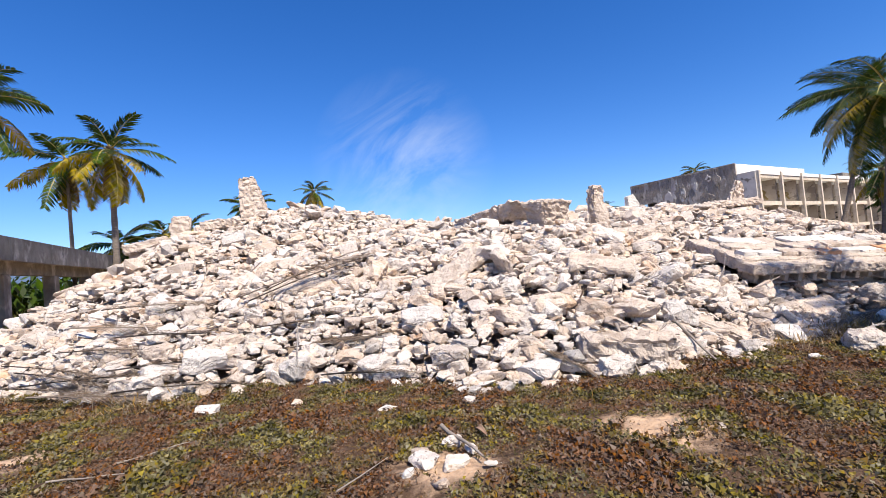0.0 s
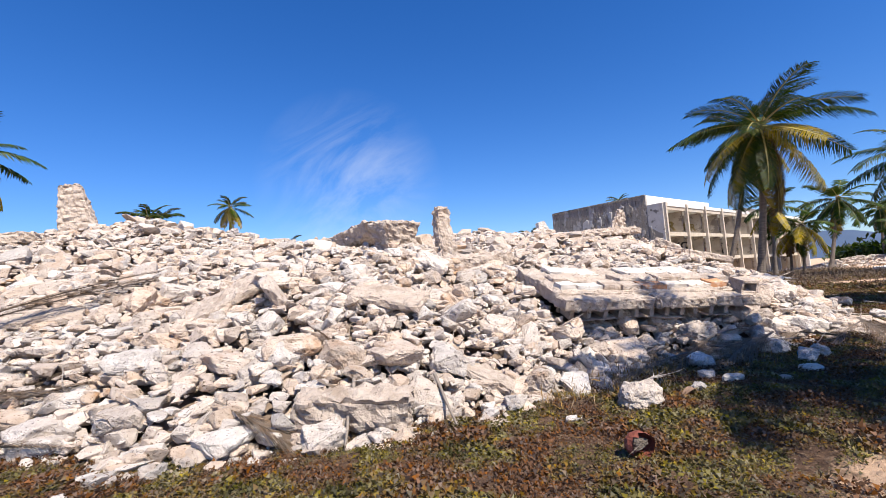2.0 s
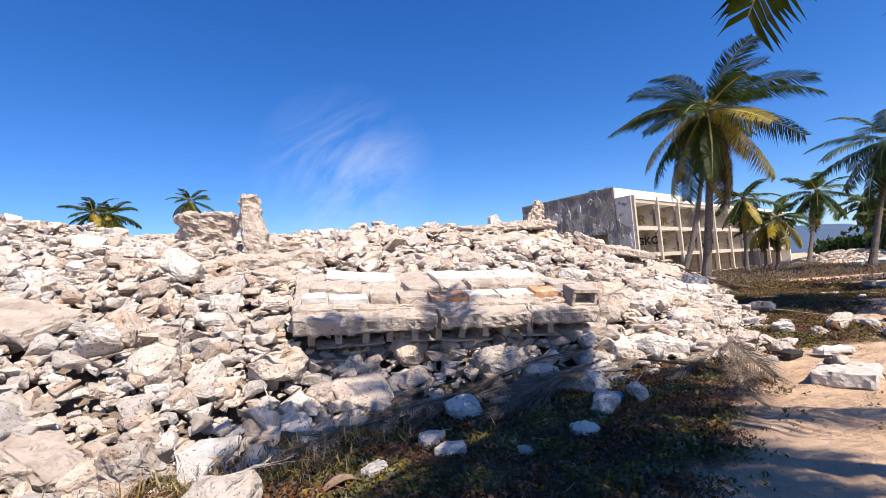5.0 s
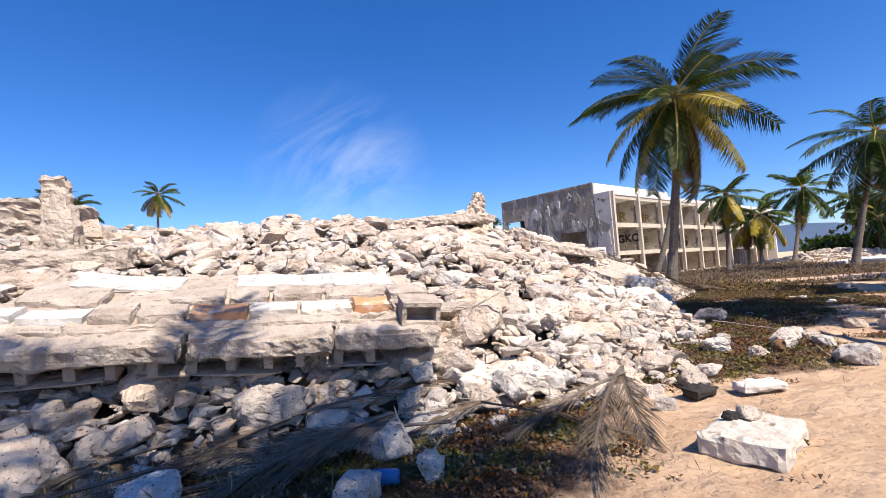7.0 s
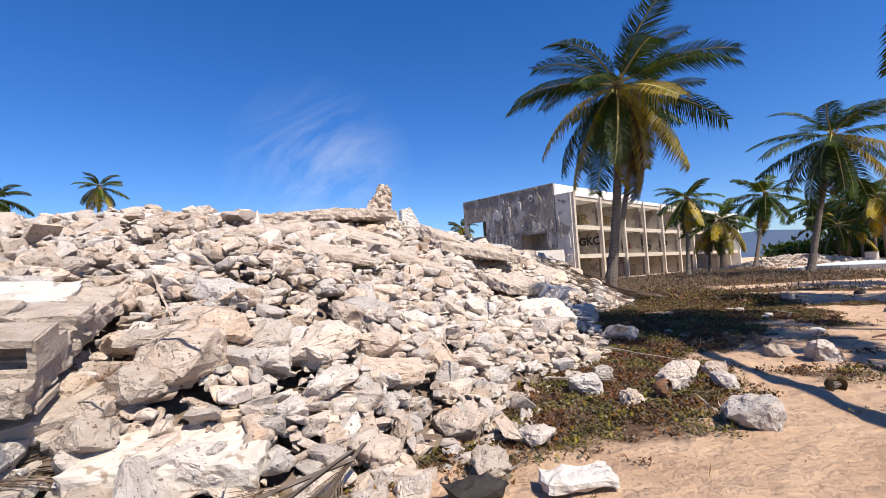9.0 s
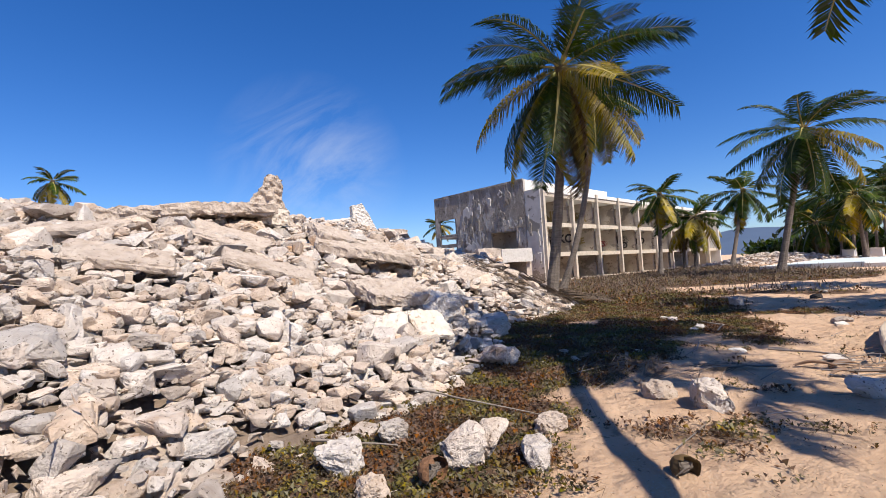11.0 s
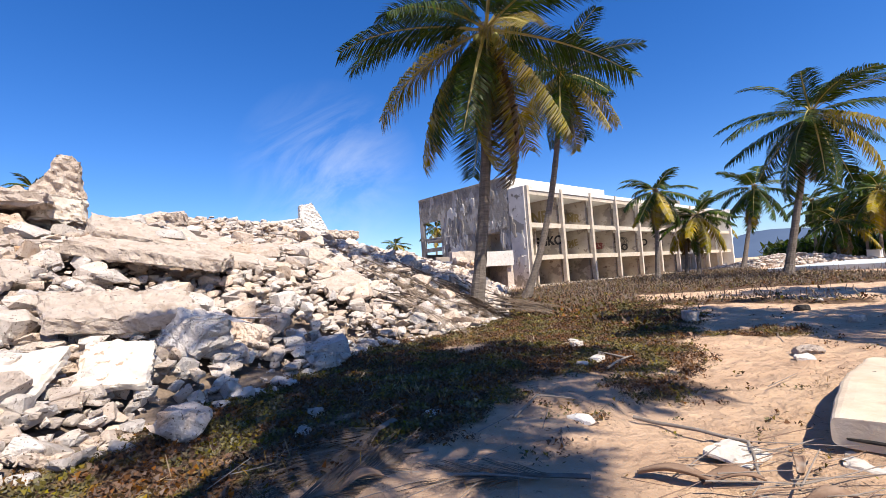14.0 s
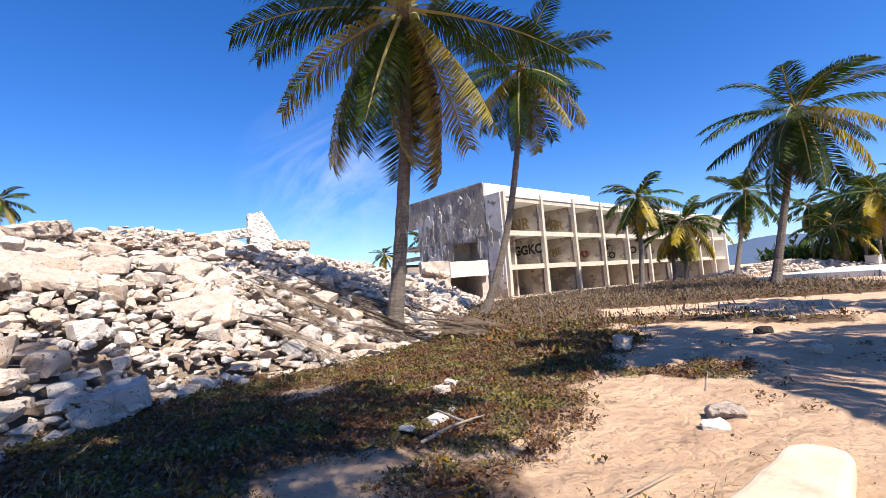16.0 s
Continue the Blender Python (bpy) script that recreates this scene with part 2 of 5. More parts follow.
def ground_material():
    """Sand where the creeper mask is low, brown litter soil where it is high."""
    m = bpy.data.materials.new("sandy_ground")
    m.use_nodes = True
    n, l = m.node_tree.nodes, m.node_tree.links
    b = n["Principled BSDF"]
    b.inputs["Roughness"].default_value = 0.95
    b.inputs["Specular IOR Level"].default_value = 0.15
    geo = n.new("ShaderNodeNewGeometry")

    def tex(s, d=6, r=0.6):
        t = n.new("ShaderNodeTexNoise")
        t.inputs["Scale"].default_value, t.inputs["Detail"].default_value, t.inputs["Roughness"].default_value = s, d, r
        l.new(geo.outputs["Position"], t.inputs["Vector"])
        return t.outputs["Fac"]

    def ramp(src, a, c):
        r = n.new("ShaderNodeMapRange")
        r.inputs[1].default_value, r.inputs[2].default_value = a, c
        l.new(src, r.inputs[0])
        return r.outputs[0]

    def mix(fac, a, c):
        x = n.new("ShaderNodeMix")
        x.data_type = "RGBA"
        l.new(fac, x.inputs[0])
        for sock, v in ((x.inputs[6], a), (x.inputs[7], c)):
            if isinstance(v, tuple):
                sock.default_value = (*v, 1)
            else:
                l.new(v, sock)
        return x.outputs[2]

    sand = mix(ramp(tex(1.3), 0.3, 0.7), (0.5, 0.325, 0.21), (0.66, 0.46, 0.31))
    sand = mix(ramp(tex(60, 3), 0.56, 0.72), sand, (0.56, 0.45, 0.345))
    sand = mix(ramp(tex(19, 4), 0.62, 0.7), sand, (0.27, 0.17, 0.11))
    soil = mix(ramp(tex(3.0), 0.3, 0.7), (0.06, 0.036, 0.023), (0.15, 0.09, 0.058))
    soil = mix(ramp(tex(30, 3), 0.55, 0.68), soil, (0.24, 0.165, 0.11))
    at = n.new("ShaderNodeAttribute")
    at.attribute_name = "creeper"
    ad = n.new("ShaderNodeMath")
    ad.operation = "ADD"
    l.new(at.outputs["Fac"], ad.inputs[0])
    sb = n.new("ShaderNodeMath")
    sb.operation = "MULTIPLY_ADD"
    sb.inputs[1].default_value, sb.inputs[2].default_value = 0.7, -0.35
    l.new(tex(4.0), sb.inputs[0])
    l.new(sb.outputs[0], ad.inputs[1])
    l.new(mix(ramp(ad.outputs[0], 0.35, 0.6), sand, soil), b.inputs["Base Color"])
    bp = n.new("ShaderNodeBump")
    bp.inputs["Strength"].default_value, bp.inputs["Distance"].default_value = 1.0, 0.09
    hs = n.new("ShaderNodeMath")
    hs.operation = "MULTIPLY_ADD"
    hs.inputs[1].default_value = 1.6
    l.new(tex(3.4, 2, 0.4), hs.inputs[0])
    l.new(tex(9, 8, 0.7), hs.inputs[2])
    l.new(hs.outputs[0], bp.inputs["Height"])
    l.new(bp.outputs[0], b.inputs["Normal"])
    return m


M_GROUND = ground_material()


# ---- mesh helpers ----
def mesh_from(name, verts, faces, mat, smooth=False):
    me = bpy.data.meshes.new(name)
    me.from_pydata([tuple(v) for v in verts], [], faces)
    me.materials.append(mat)
    if smooth:
        me.polygons.foreach_set("use_smooth", [True] * len(me.polygons))
    me.update()
    return me


def big_mesh(name, verts, tris, mat):
    """A mesh out of numpy arrays: verts (n, 3) and triangles (m, 3)."""
    me = bpy.data.meshes.new(name)
    me.vertices.add(len(verts))
    me.vertices.foreach_set("co", np.asarray(verts, np.float32).ravel())
    me.loops.add(len(tris) * 3)
    me.loops.foreach_set("vertex_index", np.asarray(tris, np.int32).ravel())
    me.polygons.add(len(tris))
    me.polygons.foreach_set("loop_start", np.arange(0, len(tris) * 3, 3, dtype=np.int32))
    me.materials.append(mat)
    me.polygons.foreach_set("use_smooth", [False] * len(tris))
    me.update(calc_edges=True)
    me.validate()
    return me


def part(name, me, parent=None, m=None, label=""):
    ob = new(name, me)
    if parent:
        ob.parent = parent
    if m is not None:
        ob.matrix_basis = m
    return tagged(ob, label)


def thing(name, label, category, m=None, group="", kind=""):
    ob = new(name)
    if m is not None:
        ob.matrix_basis = m
    return tagged(ob, label, category, group, kind)


def box_mesh(name, x0, x1, y0, y1, z0, z1, mat, bevel=0.0, rough=0.0, cuts=0, seed=0):
    """A box with bevelled and, if asked for, crumbled edges."""
    bm = bmesh.new()
    bmesh.ops.create_cube(bm, size=1)
    for v in bm.verts:
        v.co = ((x0 + x1) / 2 + v.co.x * (x1 - x0), (y0 + y1) / 2 + v.co.y * (y1 - y0), (z0 + z1) / 2 + v.co.z * (z1 - z0))
    if cuts:
        bmesh.ops.subdivide_edges(bm, edges=bm.edges[:], cuts=cuts, use_grid_fill=True)
    if bevel and not cuts:
        bmesh.ops.bevel(bm, geom=bm.edges[:], offset=bevel, segments=1, affect="EDGES")
    if rough:
        for v in bm.verts:
            v.co += noise.noise_vector(v.co * 2.3 + Vector((seed * 7.1, 3, 1))) * rough + noise.noise_vector(v.co * 7 + Vector((seed, 0, 0))) * rough * 0.5
    me = bpy.data.meshes.new(name)
    bm.to_mesh(me)
    bm.free()
    me.materials.append(mat)
    return me


def hull(rng, flat=0.55, long=0.75, pts=17, blocky=0.5):
    """Vertices and triangles of one angular broken stone, about 1 m across."""
    bm = bmesh.new()
    for _ in range(pts):
        d = Vector((rng.uniform(-1, 1), rng.uniform(-1, 1), rng.uniform(-1, 1)))
        if d.length < 0.2:
            continue
        r = d / max(abs(d.x), abs(d.y), abs(d.z)) * blocky + d.normalized() * (1 - blocky)
        r *= rng.uniform(0.8, 1.0)
        bm.verts.new((r.x * 0.5, r.y * 0.5 * long, r.z * 0.5 * flat))
    res = bmesh.ops.convex_hull(bm, input=bm.verts[:])
    bmesh.ops.delete(bm, geom=[g for g in res["geom_interior"] if isinstance(g, bmesh.types.BMVert)], context="VERTS")
    bmesh.ops.triangulate(bm, faces=bm.faces[:])
    bm.verts.index_update()
    v = np.array([p.co[:] for p in bm.verts], np.float32)
    f = np.array([[p.index for p in q.verts] for q in bm.faces], np.int32)
    bm.free()
    return v, f


RNG = random.Random(7)
ROCKS = [hull(RNG, RNG.uniform(0.28, 0.75), RNG.uniform(0.5, 0.95), RNG.randint(15, 30), RNG.uniform(0.25, 0.75)) for _ in range(30)]
ROCKS += [hull(RNG, RNG.uniform(0.35, 0.8), RNG.uniform(0.5, 0.95), RNG.randint(8, 12), RNG.uniform(0.3, 0.7)) for _ in range(18)]


def worn_hull(rng, flat, long, pts, blocky):
    """The same stone with its edges knocked off and its faces a little uneven."""
    v, f = hull(rng, flat, long, pts, blocky)
    bm = bmesh.new()
    vs = [bm.verts.new(p) for p in v]
    for t in f:
        bm.faces.new([vs[i] for i in t])
    bmesh.ops.dissolve_limit(bm, angle_limit=radians(14), verts=bm.verts[:], edges=bm.edges[:])
    bmesh.ops.bevel(bm, geom=bm.edges[:], offset=0.024, segments=1, affect="EDGES")
    bmesh.ops.triangulate(bm, faces=bm.faces[:])
    o = Vector((rng.uniform(0, 50), rng.uniform(0, 50), 0))
    for p in bm.verts:
        p.co += noise.noise_vector(p.co * 5 + o) * 0.045
    bm.verts.index_update()
    v = np.array([p.co[:] for p in bm.verts], np.float32)
    f = np.array([[p.index for p in q.verts] for q in bm.faces], np.int32)
    bm.free()
    return v, f


WORN = [worn_hull(RNG, RNG.uniform(0.3, 0.72), RNG.uniform(0.5, 0.95), RNG.randint(11, 18), RNG.uniform(0.3, 0.8)) for _ in range(26)]


def boulder_mesh(name, size, mat, seed, cuts=3):
    """A large stone: a hull, its edges worn and its faces pitted."""
    rng = random.Random(seed)
    v, f = hull(rng, 1, 1, 22, 0.6)
    bm = bmesh.new()
    vs = [bm.verts.new((p[0] * size[0], p[1] * size[1], p[2] * size[2])) for p in v]
    for t in f:
        bm.faces.new([vs[i] for i in t])
    bmesh.ops.dissolve_limit(bm, angle_limit=radians(12), verts=bm.verts[:], edges=bm.edges[:])
    bmesh.ops.bevel(bm, geom=bm.edges[:], offset=0.06 * min(size), segments=2, affect="EDGES", profile=0.6)
    bmesh.ops.triangulate(bm, faces=bm.faces[:])
    bmesh.ops.subdivide_edges(bm, edges=[e for e in bm.edges if e.calc_length() > 0.12 * max(size)], cuts=cuts, use_grid_fill=True)
    bmesh.ops.triangulate(bm, faces=bm.faces[:])
    for p in bm.verts:
        f = noise.voronoi((p.co + Vector((seed, 0, 0))) * 4.5 / max(size))[0]
        k = 0.13 * (f[1] - f[0]) - 0.05 + 0.05 * noise.noise(p.co * 16 / max(size))
        p.co += p.co.normalized() * k * min(size) + noise.noise_vector(p.co * 4 / max(size) + Vector((seed, 0, 0))) * 0.06 * min(size)
    me = bpy.data.meshes.new(name)
    bm.to_mesh(me)
    bm.free()
    me.materials.append(mat)
    return me


# ---- the shape of the ground and of the heap ----
EDGE = [(-13.0, 10.3), (-9.7, 7.9), (-6.1, 6.1), (-3.0, 5.75), (-1.3, 4.5), (1.6, 4.3), (4.2, 5.1), (6.0, 6.0), (8.6, 6.05), (10.6, 6.15), (12.2, 6.7),
        (13.2, 8.0), (15.2, 9.3), (16.9, 11.8), (18.8, 14.6), (21.5, 16.2), (23.4, 18.3), (25.5, 22.5), (28.4, 28.5), (33.5, 40.0), (30, 60), (-12, 60), (-18, 40), (-18, 22), (-15.5, 14)]


def poly_dist(px, py, poly):
    """Distance from points to a polygon's outline, positive inside."""
    px, py = np.asarray(px, float), np.asarray(py, float)
    best = np.full(px.shape, 1e9)
    inside = np.zeros(px.shape, bool)
    for (ax, ay), (bx, by) in zip(poly, poly[1:] + poly[:1]):
        dx, dy = bx - ax, by - ay
        t = np.clip(((px - ax) * dx + (py - ay) * dy) / (dx * dx + dy * dy), 0, 1)
        best = np.minimum(best, np.hypot(px - ax - t * dx, py - ay - t * dy))
        if dy:
            inside ^= ((ay > py) != (by > py)) & (px < (bx - ax) * (py - ay) / dy + ax)
    return np.where(inside, best, -best)


HUMPS = [(-6, 18.5, 3.5, 1.32), (-9.5, 15.5, 3, 0.77), (15.5, 26, 4, 0.9), (13, 17, 2.5, 0.38), (8.5, 16, 3, 0.22), (1, 15, 3.5, -0.25), (3.5, 10, 2, 0.12), (20, 33, 5, 0.5), (17, 16, 3, 0.52), (15, 12, 2.5, -0.41), (-4, 9, 3, -0.21), (14.5, 20, 2.5, 0.09), (9, 8, 2, -0.02), (6, 7.5, 1.5, -0.1), (-0.5, 10.5, 2, 0.17)]


def heap_height(x, y):
    d = np.maximum(poly_dist(x, y, EDGE), 0)
    h = 2.1 * (1 - np.exp(-d / 3.2)) + 0.115 * np.minimum(d, 14)
    for hx, hy, r, a in HUMPS:
        h = h + a * np.exp(-((x - hx) ** 2 + (y - hy) ** 2) / (r * r)) * np.minimum(d / 3, 1)
    h = h + 0.13 * np.sin(x * 1.9 + 0.7 * y) * np.sin(y * 1.3 - 0.5 * x) * np.minimum(d / 2, 1) + 0.09 * np.sin(x * 4.1 + 1) * np.sin(y * 3.7) * np.minimum(d / 2, 1)
    return np.where(d > 0, h, 0)


CREEPER = [
    [(-30, -4), (-24, -9), (-13, -7.5), (-8, -9.5), (-3, -7), (0.5, -6.5), (1.2, -3.5), (2.6, -1), (4.0, 1.9), (7.7, 3.4), (9.4, 4.5), (10.0, 5.6), (11.5, 6.6), (9, 8.5), (0, 9), (-12, 12), (-22, 18), (-31, 12)],
    [(12.3, 6.4), (13.9, 6.2), (15.3, 7.0), (16.4, 8.2), (15, 10), (12.6, 8.3)],
    [(12.8, 8.2), (14.1, 7.5), (15.7, 7.8), (16.7, 9.2), (18.3, 10.3), (20.2, 10.9), (21.5, 10.5), (22.9, 10.6), (23.5, 11.6), (24.9, 12.9), (27.0, 14.5), (28.3, 17.6), (31.5, 22), (36.2, 20.2), (40.7, 17.8), (46, 20), (52, 27), (60, 40), (72, 48), (70, 52), (36, 38), (30, 34), (22, 19), (15, 13)],
    [(16.2, 8.9), (17.4, 8.9), (18.6, 9.2), (19.6, 9.9), (20.4, 10.9), (18.3, 10.4)],
    [(28.0, 17.2), (30.0, 15.8), (31.6, 13.4), (32.6, 14.0), (31.8, 16.8), (29.8, 19.2)], [(24.7, 11.9), (25.1, 11.3), (26.0, 11.2), (25.9, 11.7)],
    [(21.1, 9.4), (21.8, 9.3), (22.0, 10.0), (21.3, 10.1)], [(16.3, 7.1), (16.6, 6.7), (17.0, 6.5), (17.0, 6.8)],
]


def creeper(x, y):
    m = np.full(np.shape(x), -9.0)
    for poly in CREEPER:
        m = np.maximum(m, poly_dist(x, y, poly))
    for bx, by, r in ((-0.1, 2.35, 0.5), (-2.1, 2.3, 0.4), (-3.6, 1.2, 0.4), (20.5, 13.5, 0.5), (2.1, 3.9, 0.2), (-6.5, 3.9, 0.3)):
        m = np.minimum(m, np.hypot(x - bx, y - by) - r)
    return np.clip(0.5 + m * 0.8, 0, 1)


def ground_height(x, y):
    return 0.03 * np.sin(x * 0.9 + y * 0.4) * np.sin(y * 0.8) + 0.02 * np.sin(x * 2.3) * np.sin(y * 2.1 + x)


def build_ground():
    xs = np.concatenate([[-3000, -900, -300, -120, -60, -35], np.arange(-25, 45, 0.22), np.arange(45, 90, 2.0), [120, 200, 400, 1000, 3000]])
    ys = np.concatenate([[-3000, -900, -300, -100, -40, -15], np.arange(-12, 26, 0.22), np.arange(26, 80, 2.0), [100, 200, 400, 1000, 3000]])
    gx, gy = np.meshgrid(xs, ys)
    far = np.clip(1 - (np.hypot(gx - 12, gy - 8) - 30) / 20, 0, 1)
    rng = np.random.default_rng(3)
    gz = (ground_height(gx, gy) + rng.normal(0, 0.016, gx.shape)) * far
    nx, ny = len(xs), len(ys)
    i = np.arange(nx * ny).reshape(ny, nx)
    a, b, c, d = i[:-1, :-1].ravel(), i[:-1, 1:].ravel(), i[1:, 1:].ravel(), i[1:, :-1].ravel()
    tris = np.concatenate([np.stack([a, b, c], 1), np.stack([a, c, d], 1)])
    me = big_mesh("ground", np.stack([gx.ravel(), gy.ravel(), gz.ravel()], 1), tris, M_GROUND)
    me.polygons.foreach_set("use_smooth", [True] * len(me.polygons))
    at = me.attributes.new("creeper", "FLOAT", "POINT")
    at.data.foreach_set("value", creeper(gx.ravel(), gy.ravel()).astype(np.float32))
    tagged(new("ground", me), "pale sandy ground with brown soil under creeping plants", "ground", kind="structure")


build_ground()


# ---- rubble heap ----
SLAB_AREAS = [(4.6, 9.0, 6.6, 8.3)]


def rot_matrices(n, rng, tilt):
    """Rotations: any turn about z, then a lean of about tilt."""
    a, t, p = rng.uniform(0, 2 * np.pi, n), np.abs(rng.normal(0, tilt, n)), rng.uniform(0, 2 * np.pi, n)
    ca, sa = np.cos(a), np.sin(a)
    z = np.zeros(n)
    rz = np.stack([np.stack([ca, -sa, z], 1), np.stack([sa, ca, z], 1), np.stack([z, z, z + 1], 1)], 1)
    ux, uy = np.cos(p), np.sin(p)
    c, s = np.cos(t), np.sin(t)
    lean = np.stack([np.stack([c + ux * ux * (1 - c), ux * uy * (1 - c), uy * s], 1),
                     np.stack([ux * uy * (1 - c), c + uy * uy * (1 - c), -ux * s], 1),
                     np.stack([-uy * s, ux * s, c], 1)], 1)
    return lean @ rz


def scatter(n, x0, x1, y0, y1, lo, hi, power, lift, rng, keep=None, tilt=0.35, drop=0.0):
    x, y = rng.uniform(x0, x1, n), rng.uniform(y0, y1, n)
    d = poly_dist(x, y, EDGE)
    ok = d > rng.exponential(0.12, n) - 0.28
    if keep is not None:
        ok &= keep(x, y)
    x, y = x[ok], y[ok]
    size = lo * (1 - rng.uniform(0, 1, len(x)) * (1 - (lo / hi) ** power)) ** (-1 / power)
    z = heap_height(x, y) + size * lift * rng.uniform(-0.6, 1.0, len(x)) - drop
    under = np.ones(len(x), bool)
    for ax, bx, ay, by in SLAB_AREAS:
        under &= ~((x > ax) & (x < bx) & (y > ay) & (y < by) & (z + 0.25 * size > 0.78 + 0.25 * (y - ay)))
    x, y, z, size = x[under], y[under], z[under], size[under]
    return x, y, z, size, rot_matrices(len(x), rng, tilt)


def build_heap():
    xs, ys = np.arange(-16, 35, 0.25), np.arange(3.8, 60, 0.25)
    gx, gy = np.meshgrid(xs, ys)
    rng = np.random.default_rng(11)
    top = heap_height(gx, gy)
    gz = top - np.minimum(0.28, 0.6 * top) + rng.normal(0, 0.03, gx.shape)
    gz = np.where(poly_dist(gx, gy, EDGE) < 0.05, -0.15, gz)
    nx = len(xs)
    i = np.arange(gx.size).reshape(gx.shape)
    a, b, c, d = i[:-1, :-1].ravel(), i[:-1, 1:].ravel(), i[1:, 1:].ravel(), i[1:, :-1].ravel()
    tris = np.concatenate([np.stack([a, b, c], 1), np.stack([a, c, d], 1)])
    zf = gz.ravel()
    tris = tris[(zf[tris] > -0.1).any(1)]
    # the mound's darkened grit shows through as shade in the gaps
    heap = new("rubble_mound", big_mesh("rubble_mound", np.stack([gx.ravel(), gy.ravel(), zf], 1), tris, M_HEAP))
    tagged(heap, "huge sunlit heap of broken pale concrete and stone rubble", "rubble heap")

    sets = [
        scatter(1800, -14, 24, 4, 18, 0.36, 0.85, 2.2, 0.2, rng),
        scatter(17000, -14, 25, 4, 19.5, 0.19, 0.42, 1.8, 0.34, rng),
        scatter(7000, -11, 20, 4, 11, 0.2, 0.4, 1.6, 0.3, rng, drop=0.06),
        scatter(9000, -11, 21, 4, 11.5, 0.08, 0.2, 1.5, 0.3, rng, lambda x, y: poly_dist(x, y, EDGE) < 1.6, tilt=0.5),
        scatter(22000, -14, 25, 4, 18.5, 0.06, 0.19, 1.5, 0.35, rng, tilt=0.6, drop=0.07),
        scatter(9000, -15, 33, 11, 40, 0.22, 0.75, 1.7, 0.32, rng, lambda x, y: y > 11 + rng.uniform(0, 4, len(x))),
        scatter(9000, -15, 33, 11, 30, 0.12, 0.3, 1.5, 0.35, rng, lambda x, y: y > 11 + rng.uniform(0, 4, len(x))),
    ]
    x, y, z, size = (np.concatenate([s[k] for s in sets]) for k in range(4))
    rot = np.concatenate([s[4] for s in sets])
    near = (y < 10.5) & (x > -11) & (x < 20)
    worn = near & (size > 0.17)
    books = ROCKS + WORN
    kind = np.where(worn, rng.integers(48, 48 + len(WORN), len(x)), np.where(size < 0.19, rng.integers(30, 48, len(x)), rng.integers(0, 30, len(x))))
    order = np.argsort(-np.where((y < 9.5) & (x > -8) & (x < 17), size, 0))
    single = order[:300]
    shapes = [boulder_mesh("stone", (1.0, 0.58 + 0.06 * (q % 6), 0.34 + 0.07 * (q % 5)), M_ROCK, 300 + q, 2) for q in range(14)]
    for q, k in enumerate(single):
        m = Matrix(rot[k].tolist()).to_4x4()
        m = Matrix.Translation((x[k], y[k], z[k])) @ m @ Matrix.Scale(size[k] * 1.15, 4)
        part("stone", shapes[q % 14], heap, m)
    rest = np.setdiff1d(np.arange(len(x)), single)
    vs, fs, base = [], [], 0
    for q, (v, f) in enumerate(books):
        idx = rest[kind[rest] == q]
        w = np.einsum("nij,vj->nvi", rot[idx], v) * size[idx, None, None] + np.stack([x[idx], y[idx], z[idx]], 1)[:, None, :]
        vs.append(w.reshape(-1, 3))
        fs.append((f[None] + (base + np.arange(len(idx)) * len(v))[:, None, None]).reshape(-1, 3))
        base += len(idx) * len(v)
    loose = new("loose_rubble", big_mesh("loose_rubble", np.concatenate(vs), np.concatenate(fs), M_RUBBLE))
    loose.parent = heap
    tagged(loose, "countless smaller broken stones of the heap", kind="stuff")
    return heap


build_heap()


# ---- building ----
B_ORIGIN, B_TURN, BAYS, BAY, DEPTH = (36.2, 40.2, 0.0), 23.3, 10, 4.9, 14.7
LEVELS = [0.0, 2.65, 5.5, 8.35]


